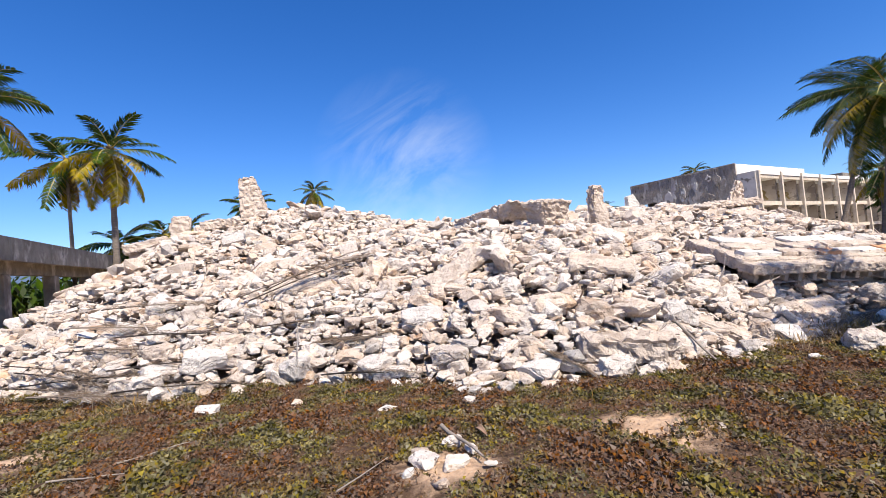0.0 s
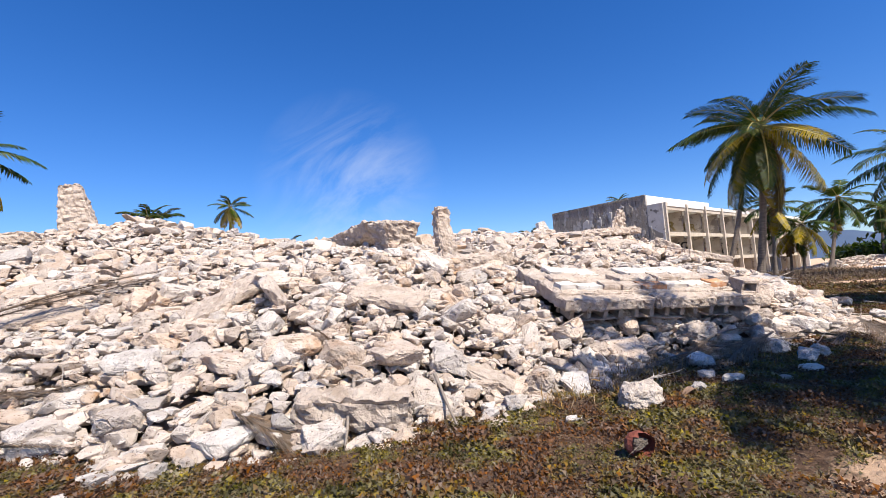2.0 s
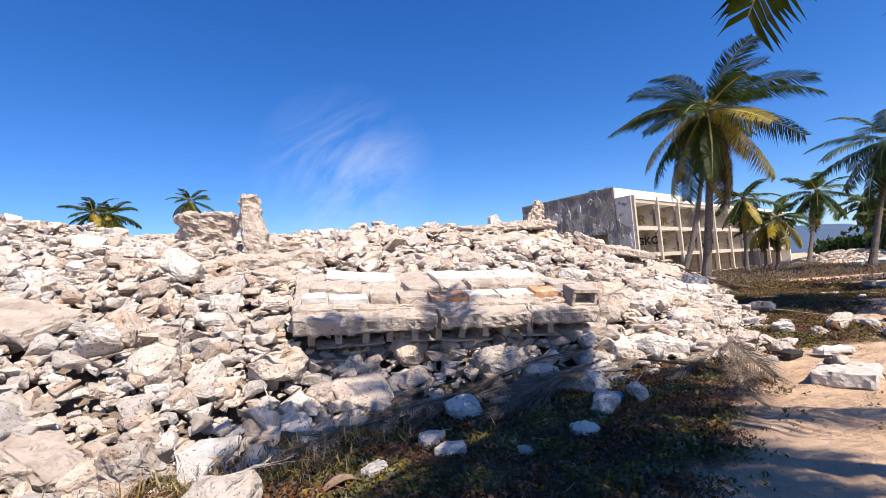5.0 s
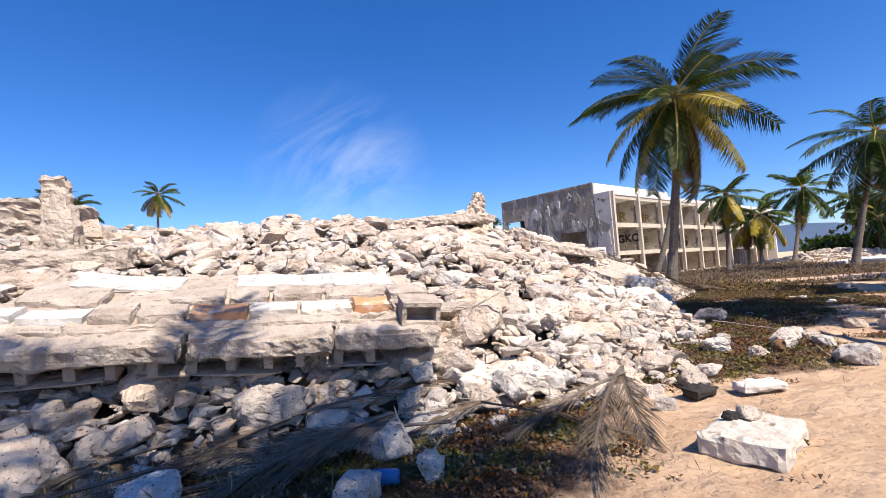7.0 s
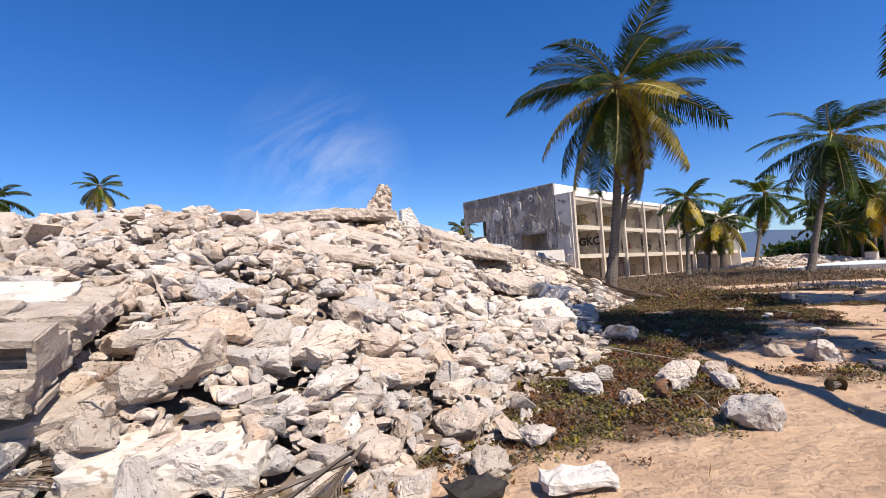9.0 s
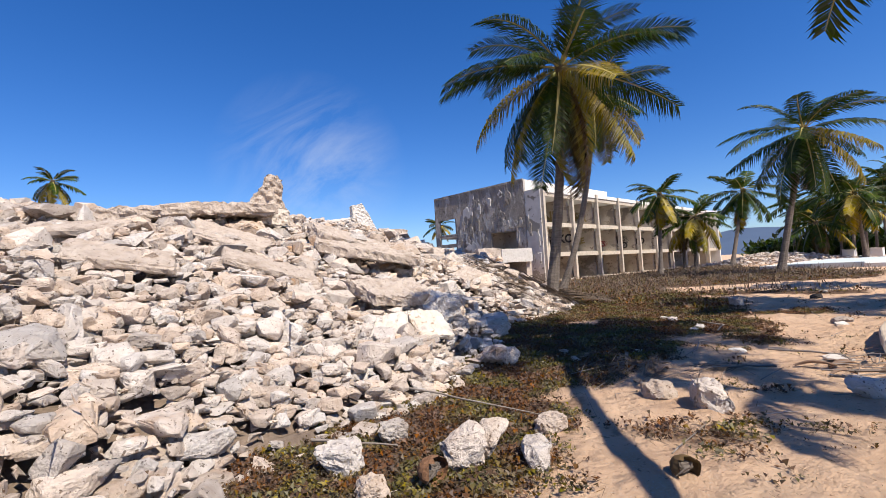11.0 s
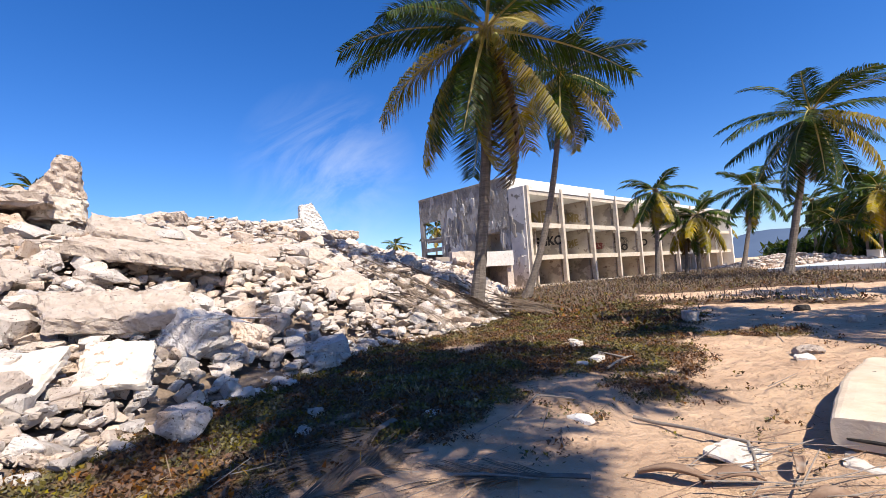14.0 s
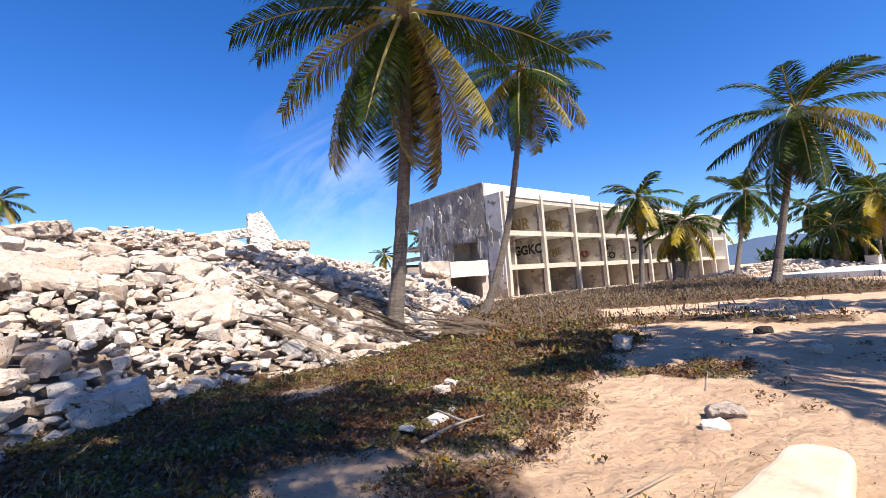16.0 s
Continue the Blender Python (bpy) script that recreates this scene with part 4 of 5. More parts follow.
# fallen wall section with its courses of blocks
def fallen_wall():
    w = thing("fallen_wall_section", "toppled concrete wall section with whitewashed blocks lying on rubble", "wall fragment", pose(6.75, 6.62, 0.86, 17, 3.2, 1.5))
    rng = random.Random(31)
    rough_block("slab", (4.4, 1.75, 0.3), M_CONC, 3, 0.035, 22, m=pose(0, 0.95, 0.2), parent=w)
    for x0, x1, k in ((-2.2, -0.32, 41), (-0.3, 1.05, 42), (1.07, 2.2, 43)):
        rough_block("edge_band", (x1 - x0, 0.42, 0.25), M_CONC, k, 0.03, 9, m=pose((x0 + x1) / 2, 0.0, 0.17 + 0.01 * (k - 42), 1.5 * (k - 42), 0, 0), parent=w, label="crumbling concrete edge")
    rough_block("core_back", (3.9, 0.12, 0.2), M_HOLLOW, 8, 0.015, 5, m=pose(-0.1, 0.3, -0.04), parent=w)
    x = -2.1
    while x < 1.75:
        wd = rng.uniform(0.34, 0.62)
        mat = M_BRICK if abs(x + 0.45) < 0.2 or abs(x - 1.35) < 0.16 else rng.choice((M_LIME, M_LIME, M_CONC))
        rough_block("block", (wd - 0.025, 0.3, 0.2), mat, rng.randint(1, 99), 0.012, 2, m=pose(x + wd / 2, 0.34 + rng.uniform(-0.02, 0.02), 0.33 + rng.uniform(-0.02, 0.02), rng.uniform(-3, 3), rng.uniform(-2, 2), rng.uniform(-2, 2)), parent=w)
        x += wd
    x = -2.0
    while x < 2.2:
        wd = rng.uniform(0.4, 0.8)
        if rng.random() < 0.8:
            rough_block("block", (wd - 0.03, 0.42, 0.16), rng.choice((M_LIME, M_CONC, M_CONC)), rng.randint(1, 99), 0.02, 2, m=pose(x + wd / 2, 0.82 + rng.uniform(-0.06, 0.06), 0.36, rng.uniform(-4, 4), 0, rng.uniform(-5, 5)), parent=w)
        x += wd
    for x, wd in ((-1.2, 1.1), (0.6, 1.3), (1.5, 0.8)):
        rough_block("plaster_plate", (wd, 0.5, 0.1), M_LIME, int(x * 7 + 50), 0.02, 3, m=pose(x, 1.4, 0.36, rng.uniform(-4, 6), rng.uniform(-3, 3), rng.uniform(-6, 6)), parent=w)
    for x in (-1.95, -1.62, -1.27, -0.95, -0.6, -0.28, 0.08, 0.42, 0.74, 1.1, 1.45):
        part("hollow_web", box_mesh("hollow_web", -0.045, 0.045, -0.08, 0.25, -0.14, 0.05, M_CONC, 0.008, 0.015, 2, seed=int(x * 10)), w, pose(x, 0.02, 0.02, rng.uniform(-8, 8), 0, rng.uniform(-8, 8)))
    for x, wd in ((-1.45, 0.9), (-0.1, 1.3), (1.3, 0.7)):
        rough_block("core_shell", (wd, 0.26, 0.04), M_CONC, int(x * 9 + 40), 0.012, 5, m=pose(x, 0.06, -0.15, rng.uniform(-4, 4), rng.uniform(-3, 3), 0), parent=w)
    # broken hollow block at the end
    for dx, dz in ((0, 0), (0, 0.24), (0, 0.46)):
        part("hollow_block_shelf", box_mesh("hollow_block_shelf", 0, 0.42, 0, 0.32, 0, 0.05, M_CONC, 0.01, 0.01, 2, seed=int(dz * 10)), w, pose(1.78, -0.05, dz + 0.03, 0, 2, 0))
    for dx in (0, 0.38):
        part("hollow_block_side", box_mesh("hollow_block_side", 0, 0.05, 0, 0.32, 0, 0.22, M_CONC, 0.01, 0.01, 2, seed=int(dx * 10)), w, pose(1.78 + dx, -0.04, 0.3, 0, 2, 0))


fallen_wall()
CHUNK = "large concrete chunks on the heap"


def chunk(name, a, b, w, h, seed, label, mat=None, rough=0.05, roll=0, cuts=9):
    """A long slab or beam from a to b."""
    a, b = Vector(a), Vector(b)
    d = b - a
    q = d.to_track_quat("X", "Z").to_matrix().to_4x4()
    return rough_block(name, (d.length, w, h), mat or M_CONC, seed, rough, cuts, label=label, category="concrete slab", m=Matrix.Translation((a + b) / 2) @ q @ pose(0, 0, 0, roll), group=CHUNK)


chunk("broken_beam", (2.0, 9.05, 2.0), (4.95, 9.75, 2.14), 0.85, 0.36, 5, "long pale concrete beam lying across the rubble", roll=8)
rough_block("concrete_slab", (3.0, 1.0, 0.5), M_CONC, 6, 0.08, 9, -0.35, "tilted broken slab overhanging a dark gap", "concrete slab", pose(1.7, 14.9, 3.3, 4, 2, 110.7), group=CHUNK)
rough_block("concrete_slab", (0.75, 0.75, 0.9), M_CONC, 8, 0.09, 9, -0.5, "thick broken chunk with a ragged dark underside", "concrete slab", pose(2.5, 11.6, 2.98, 6, -4, 20), group=CHUNK)
rough_block("broken_pillar", (0.58, 0.5, 1.7), M_CONC, 9, 0.075, 8, 0.4, "upright stump of a broken concrete pillar", "pillar", pose(3.62, 10.5, 2.72, 2, -3, 12), group=CHUNK)
rough_block("standing_pillar", (1.4, 0.95, 2.6), M_CONC, 12, 0.06, 9, 0.55, "tall leaning stump of a masonry pillar on the crest", "pillar", pose(-7.5, 17.2, 4.6, 4, -9, 10), group=CHUNK)
rough_block("standing_pillar", (0.75, 0.6, 1.2), M_CONC, 13, 0.07, 7, 0.25, "short stump of a masonry pillar", "pillar", pose(-9.8, 16.0, 3.75, 0, 4, 20), group=CHUNK)
chunk("concrete_slab", (-11.6, 15.6, 3.2), (-10.3, 16.2, 3.5), 0.8, 0.4, 14, "pale slab on the shoulder of the heap")
chunk("concrete_slab", (-9.0, 15.8, 3.9), (-7.9, 15.9, 3.9), 0.8, 0.35, 15, "pale slab resting on rubble", rough=0.08)
chunk("concrete_slab", (-4.5, 24.4, 4.28), (-1.5, 25.2, 4.4), 1.2, 0.6, 16, "smooth tan concrete block behind the crest", rough=0.02)
rough_block("wall_shard", (1.05, 0.45, 1.5), M_CONC, 17, 0.09, 9, 0.6, "pointed shard of masonry standing on the crest", "wall fragment", pose(13.1, 16.4, 3.55, 2, 12, 8), group=CHUNK)
rough_block("wall_shard", (0.9, 0.5, 0.55), M_LIME, 18, 0.05, 6, 0.2, "white plastered chunk at the foot of a shard", "wall fragment", pose(13.2, 16.2, 3.2, 5, 6, 15), group=CHUNK)
chunk("concrete_slab", (8.6, 15.1, 3.0), (11.0, 15.6, 3.2), 1.5, 0.3, 19, "flat slab projecting over a dark hollow", rough=0.07, roll=4)
chunk("concrete_slab", (10.8, 15.4, 3.22), (13.2, 15.9, 3.3), 1.4, 0.28, 20, "flat slab projecting over a dark hollow", rough=0.07, roll=3)
boulder(12.6, 15.4, (1.15, 0.9, 0.85), 21, "large pitted boulder below the crest", z=2.35, rz=20)
boulder(11.9, 15.6, (0.5, 0.5, 0.8), 22, "upright rough chunk under a slab", z=2.3, rz=50)
chunk("concrete_slab", (14.1, 15.0, 2.62), (16.6, 16.4, 1.98), 0.9, 0.42, 23, "long smooth slab sloping down the heap", rough=0.035, roll=28)
chunk("concrete_slab", (14.7, 12.1, 1.24), (16.2, 12.9, 1.14), 1.0, 0.26, 24, "pale slab with a broken edge on the rubble", M_CONC, 0.05, 22)
chunk("concrete_slab", (14.25, 11.05, 0.6), (15.35, 11.0, 0.64), 0.85, 0.14, 25, "smooth white plaster plate leaning on rubble", M_LIME, 0.03, 30)
chunk("concrete_slab", (15.42, 11.25, 0.66), (16.1, 11.4, 0.6), 0.8, 0.14, 26, "smooth white plaster plate leaning on rubble", M_LIME, 0.03, 32)
boulder(16.3, 12.4, (0.95, 0.8, 0.8), 27, "large rough boulder on the heap's flank", rz=30, tilt=15)
boulder(16.9, 13.3, (0.8, 0.7, 0.6), 28, "large rough boulder on the heap's flank", rz=70)
rough_block("wall_shard", (2.3, 1.0, 3.0), M_LIME, 29, 0.06, 7, 0.65, "pale wedge-shaped concrete piece on the far crest", "wall fragment", pose(18.3, 33.4, 4.75, 0, -14, 20), group=CHUNK)
chunk("concrete_slab", (15.4, 32.6, 4.75), (17.8, 32.7, 5.05), 1.6, 0.5, 30, "white slab tipped up on the far crest", M_LIME, 0.06, 10)
chunk("concrete_slab", (18.9, 31.8, 4.2), (20.8, 31.9, 4.05), 1.3, 0.45, 31, "pale slab on the far crest", rough=0.06)
chunk("concrete_slab", (12.0, 21.5, 3.55), (14.2, 21.5, 3.75), 1.4, 0.4, 32, "broken slab tilted on the crest", rough=0.08, roll=12)
chunk("concrete_slab", (11.0, 18.6, 3.25), (13.6, 18.2, 2.9), 1.1, 0.36, 33, "long slab half buried in rubble", rough=0.05, roll=24)
chunk("concrete_slab", (9.15, 6.7, 0.36), (10.35, 6.5, 0.3), 0.6, 0.22, 34, "whitewashed slab lying at the foot of the heap", M_LIME, 0.02, 12)
chunk("concrete_slab", (8.4, 6.75, 0.62), (9.5, 7.3, 0.78), 0.55, 0.16, 35, "smooth pink-beige slab lying on stones", M_CONC, 0.02, 14)
chunk("concrete_slab", (11.5, 7.75, 0.15), (12.6, 7.75, 0.2), 0.55, 0.2, 36, "sandy concrete slab at the foot of the heap", M_CONC, 0.04, 10)
chunk("concrete_slab", (4.6, 6.95, 0.55), (5.5, 6.9, 0.5), 0.6, 0.3, 37, "grey slab under the toppled wall", M_CONC, 0.06, 18)

# more flat broken sheets of floor slab bedded on the heap's flank
chunk("concrete_slab", (14.1, 14.4, 2.3), (16.5, 14.4, 1.85), 1.0, 0.26, 140, "long tan floor slab sloping over a dark gap", M_CONC, 0.04, 12)
for x, y, ln, wd, rz, q in ((13.2, 12.6, 1.6, 0.9, 10, 141), (12.3, 14.3, 1.7, 1.0, -15, 142), (16.4, 15.6, 1.5, 0.9, 25, 143), (17.6, 18.0, 1.6, 0.9, -20, 144), (11.3, 11.2, 1.3, 0.8, 20, 145),
                            (18.6, 16.4, 1.3, 0.7, 40, 146), (10.2, 12.8, 1.5, 0.8, -8, 147), (15.2, 17.6, 1.8, 1.0, 5, 148), (-1.0, 7.6, 1.3, 0.7, 18, 149), (1.6, 6.6, 1.2, 0.7, -25, 150), (-4.4, 9.0, 1.4, 0.7, 12, 151)):
    c, s = math.cos(radians(rz)) * ln / 2, math.sin(radians(rz)) * ln / 2
    chunk("concrete_slab", (x - c, y - s, heap_z(x - c, y - s) + 0.14), (x + c, y + s, heap_z(x + c, y + s) + 0.14), wd, 0.17, q, "broken sheet of pale floor slab bedded in rubble", M_CONC, 0.03, 16 + q % 7)

# large stones along the foot of the heap
FOOT = "large stones at the foot of the heap"
chunk("long_block", (0.25, 4.75, 0.34), (1.55, 4.5, 0.26), 0.5, 0.4, 40, "long weathered concrete block at the heap's foot", M_CONC, 0.06, 12, 7)
boulder(0.55, 4.3, (0.5, 0.42, 0.4), 41, "pinkish square stone on the creeper", z=0, rz=15, group=FOOT)
boulder(4.2, 4.1, (0.62, 0.5, 0.42), 42, "pinkish rounded boulder on the creeper", z=0, rz=-10, group=FOOT)
chunk("flat_stone", (2.3, 5.3, 0.55), (2.95, 4.85, 0.2), 0.42, 0.16, 43, "flat pitted slab leaning against the heap", M_CONC, 0.04, 10, 6)
boulder(3.35, 4.95, (0.6, 0.45, 0.5), 44, "pale boulder at the heap's foot", z=0.05, rz=40, group=FOOT)
boulder(5.35, 5.9, (0.8, 0.6, 0.55), 45, "large pale boulder on the heap's front", rz=-20, group=FOOT)
boulder(4.4, 6.1, (0.75, 0.6, 0.5), 46, "large pale boulder on the heap's front", rz=35, group=FOOT)
boulder(0.2, 5.6, (0.9, 0.6, 0.42), 47, "large white boulder on the heap's front", rz=10, group=FOOT)
boulder(-5.6, 6.5, (0.95, 0.6, 0.5), 48, "large white boulder near dry fronds", rz=12, group=FOOT)
boulder(-1.9, 6.3, (0.9, 0.55, 0.35), 49, "long rounded stone on the heap's front", rz=-15, group=FOOT)
boulder(6.42, 5.5, (0.5, 0.36, 0.3), 50, "mossy pale stone in the creeper", z=0, rz=10, group=FOOT)
boulder(7.9, 4.85, (0.46, 0.38, 0.3), 51, "grey pitted stone in shade", z=0, rz=30, group=FOOT)
boulder(8.45, 5.1, (0.3, 0.26, 0.26), 52, "small angular stone beside dry fronds", z=0, rz=70, group=FOOT)
boulder(7.2, 6.35, (0.8, 0.5, 0.5), 53, "large rounded stone under the toppled wall", rz=5, group=FOOT)
boulder(6.1, 6.75, (0.7, 0.5, 0.5), 54, "large rounded stone under the toppled wall", rz=60, group=FOOT)
LOOSE = "loose stones on the sand"
for x, y, sx, sy, sz, q in ((17.4, 7.3, 0.62, 0.5, 0.46, 60), (17.25, 7.75, 0.5, 0.42, 0.34, 61), (14.36, 5.95, 0.6, 0.48, 0.4, 62), (14.72, 7.2, 0.46, 0.34, 0.5, 63), (14.98, 7.2, 0.36, 0.3, 0.48, 64),
                            (15.25, 6.95, 0.52, 0.34, 0.28, 65), (16.61, 10.45, 0.95, 0.65, 0.5, 66), (15.7, 7.5, 0.38, 0.34, 0.26, 67), (13.95, 7.0, 0.32, 0.26, 0.24, 68), (22.15, 12.3, 0.3, 0.26, 0.2, 69),
                            (25.9, 13.6, 0.75, 0.5, 0.4, 70), (19.05, 6.85, 0.5, 0.4, 0.3, 71), (24.1, 9.9, 0.4, 0.34, 0.2, 72), (27.6, 11.4, 0.3, 0.3, 0.22, 73), (11.0, 5.55, 0.26, 0.24, 0.22, 74),
                            (11.9, 6.1, 0.4, 0.36, 0.3, 75), (12.5, 6.5, 0.5, 0.36, 0.24, 76), (13.8, 7.6, 0.5, 0.42, 0.36, 77), (14.3, 8.0, 0.4, 0.3, 0.3, 78), (17.8, 10.4, 0.24, 0.2, 0.16, 79), (10.4, 5.2, 0.14, 0.12, 0.1, 80),
                            (-2.3, 2.4, 0.42, 0.3, 0.12, 81), (-2.0, 2.7, 0.24, 0.18, 0.14, 82), (0.4, 2.2, 0.12, 0.1, 0.09, 83), (-2.6, 4.0, 0.3, 0.2, 0.12, 84), (-3.8, 4.7, 0.26, 0.2, 0.14, 85), (-1.6, 3.9, 0.22, 0.2, 0.12, 86),
                            (-5.0, 4.9, 0.4, 0.3, 0.16, 87), (2.4, 4.1, 0.42, 0.26, 0.1, 88), (5.9, 4.85, 0.4, 0.3, 0.16, 89), (6.6, 4.2, 0.2, 0.16, 0.1, 90), (1.4, 2.6, 0.16, 0.12, 0.08, 91), (3.2, 3.9, 0.24, 0.16, 0.1, 92)):
    boulder(x, y, (sx * 0.88, sy * 0.88, sz * 0.88), q, "white pitted stone lying on bare ground" if sx > 0.3 else "small pale stone lying on the ground", z=0, rz=q * 37 % 180, group=LOOSE)
for x, y, sx, q in ((-2.05, 2.25, 0.3, 160), (-1.85, 2.5, 0.2, 161), (-2.3, 2.55, 0.22, 162), (-1.75, 2.15, 0.14, 163), (-2.45, 2.2, 0.16, 164), (-2.2, 1.95, 0.18, 165), (21.4, 11.05, 0.2, 166), (21.75, 11.2, 0.3, 167), (22.0, 11.45, 0.18, 168), (22.4, 12.8, 0.24, 169),
                    (18.9, 9.9, 0.22, 170), (17.7, 9.9, 0.26, 171), (20.0, 9.0, 0.28, 172), (6.0, 4.5, 0.34, 173), (5.3, 4.35, 0.3, 174), (7.3, 4.4, 0.36, 175), (23.8, 9.75, 0.26, 176), (26.7, 13.9, 0.34, 177), (31.3, 14.5, 0.3, 178), (31.4, 18.0, 0.4, 179)):
    boulder(x, y, (sx, sx * 0.7, sx * 0.42), q, "flat white plaster fragment lying on the ground", M_LIME if q % 3 else None, z=0.0, rz=q * 53 % 180, group="plaster fragments on the ground", sink=0.2)
boulder(28.9, 13.3, (0.4, 0.32, 0.2), 93, "dark stone in palm shade on sand", M_BLACK, z=0, group=LOOSE)

# thick block with a small stone on it
rough_block("paving_block", (0.82, 0.6, 0.2), M_LIME, 95, 0.018, 7, 0.0, "thick broken concrete paving block on sand", "concrete block", pose(10.95, 4.55, 0.08, 0, 0, 27))
boulder(11.05, 4.68, (0.2, 0.18, 0.14), 96, "small stone lying on a concrete block", z=0.175, group=LOOSE)
boulder(10.9, 4.7, (0.14, 0.11, 0.11), 97, "small black lump on a concrete block", M_BLACK, z=0.175, group=LOOSE)
chunk("flat_stone", (12.1, 5.72, 0.06), (12.6, 5.6, 0.06), 0.24, 0.11, 98, "flat white stone on sand", M_LIME, 0.02, 0, 5)
rough_block("black_basin", (0.34, 0.22, 0.13), M_BLACK, 99, 0.03, 6, -0.3, "charred black rubber piece on sand", "debris", pose(11.65, 5.8, 0.07, 4, 0, 12))
rough_block("timber_offcut", (0.5, 0.42, 0.12), M_LIME, 100, 0.02, 5, 0.0, "white block under the end of the pale log", "block", pose(21.22, 7.5, -0.03, 0, 0, 30))
rough_block("plaster_plate", (0.42, 0.3, 0.05), M_LIME, 101, 0.015, 4, 0.0, "white plaster plate on sand", "debris", pose(20.5, 7.92, 0.035, 8, 4, 20))


def log():
    """A pale driftwood log, flattened on top, broad and sawn at one end and rounded at the other, with a knot hole."""
    ob = thing("pale_log", "thick pale weathered log with a knot hole", "log", pose(22.3, 8.1, 0.14, 0, 0.5, 27))
    vs, fs, rings, sides = [], [], 30, 22
    for i in range(rings + 1):
        u = i / rings
        x = -1.25 + 2.85 * u
        w = (0.21 + 0.035 * math.sin(u * 5)) * (1 - max(0, (u - 0.86) / 0.14) ** 2 * 0.75)
        h = 0.1 * (1 - max(0, (u - 0.86) / 0.14) ** 2 * 0.6)
        for j in range(sides):
            a = 2 * math.pi * j / sides
            c, q = math.cos(a), math.sin(a)
            p = Vector((x, math.copysign(abs(c) ** 0.36, c) * w, math.copysign(abs(q) ** 0.4, q) * h + 0.03 * math.sin(u * 4)))
            vs.append(p + noise.noise_vector(p * Vector((1.2, 5, 5)).length * 0.35) * 0.02)
        if i:
            for j in range(sides):
                fs.append(((i - 1) * sides + j, (i - 1) * sides + (j + 1) % sides, i * sides + (j + 1) % sides, i * sides + j))
    fs += [tuple(range(sides))[::-1], tuple(range(rings * sides, rings * sides + sides))]
    part("trunk", mesh_from("trunk", vs, fs, M_LOG), ob)
    part("knot_hole", boulder_mesh("knot_hole", (0.055, 0.045, 0.04), M_BLACK, 3, 1), ob, pose(0.3, 0.05, 0.11))
    part("end_crack", boulder_mesh("end_crack", (0.03, 0.3, 0.03), M_BLACK, 5, 1), ob, pose(-1.245, 0.0, -0.04), "dark split in the sawn end")


log()


# coconut husks, a can and other small litter
def husk(x, y, s, label, mat=None, rz=0, z=0.0):
    """A split coconut husk: a hollow half shell with a torn rim."""
    ob = thing("coconut_husk", label, "coconut", pose(x, y, z + 0.42 * s, 0, 0, rz))
    bm = bmesh.new()
    bmesh.ops.create_uvsphere(bm, u_segments=14, v_segments=9, radius=s * 0.5)
    bmesh.ops.delete(bm, geom=[v for v in bm.verts if v.co.x > s * 0.28], context="VERTS")
    for v in bm.verts:
        v.co.z *= 0.85
        v.co += noise.noise_vector(v.co * 14) * 0.012
    me = bpy.data.meshes.new("shell")
    bm.to_mesh(me)
    bm.free()
    me.materials.append(mat or M_HUSK)
    part("shell", me, ob)
    part("kernel", boulder_mesh("kernel", (s * 0.55, s * 0.62, s * 0.55), M_TRUNK, 3, 1), ob, pose(-0.02, 0, 0))


husk(14.4, 7.0, 0.24, "brown split coconut husk on sand", rz=-60)
husk(15.99, 6.28, 0.2, "dark dry coconut husk on sand", M_LEAFB, rz=-100)
husk(3.2, 2.8, 0.26, "reddish coconut husk on the creeper", M_RED, rz=-90)
husk(-6.1, 5.9, 0.16, "brown coconut husk among dry fronds", rz=10)


def can():
    ob = thing("drink_can", "crushed blue metal drink can in the shade", "can", pose(8.1, 5.08, 0.08, 90, 0, 70))
    bm = bmesh.new()
    bmesh.ops.create_cone(bm, cap_ends=True, segments=20, radius1=0.055, radius2=0.055, depth=0.2)
    bmesh.ops.bevel(bm, geom=[e for e in bm.edges if len(e.link_faces) == 2 and max(len(f.verts) for f in e.link_faces) > 4], offset=0.01, segments=2, affect="EDGES")
    me = bpy.data.meshes.new("body")
    bm.to_mesh(me)
    bm.free()
    me.materials.append(M_BLUE)
    part("body", me, ob)
    for k, z in enumerate((-0.02, 0.02)):
        part("print", box_mesh("print", -0.03, 0.03, -0.058, -0.053, z - 0.008, z + 0.008, M_LIME), ob, label="white printed bar")


can()


def stick(name, pts, r, mat, label, category="branch", group=""):
    """A bent tapered stick through the points."""
    cu = bpy.data.curves.new(name, "CURVE")
    cu.dimensions, cu.bevel_depth, cu.bevel_resolution = "3D", r, 2
    sp = cu.splines.new("POLY")
    sub = []
    for a, b in zip(pts, pts[1:]):
        for k in range(5):
            p = Vector(a).lerp(Vector(b), k / 5)
            sub.append(p + noise.noise_vector(p * 3) * r * 1.6)
    sub.append(Vector(pts[-1]))
    sp.points.add(len(sub) - 1)
    for i, p in enumerate(sub):
        sp.points[i].co = (*p, 1)
        sp.points[i].radius = 1 - 0.65 * i / len(sub)
    cu.materials.append(mat)
    dg = new(name + "_curve", cu)
    me = bpy.data.meshes.new_from_object(dg)
    bpy.data.objects.remove(dg)
    ob = new(name, me)
    return tagged(ob, label, category, group)


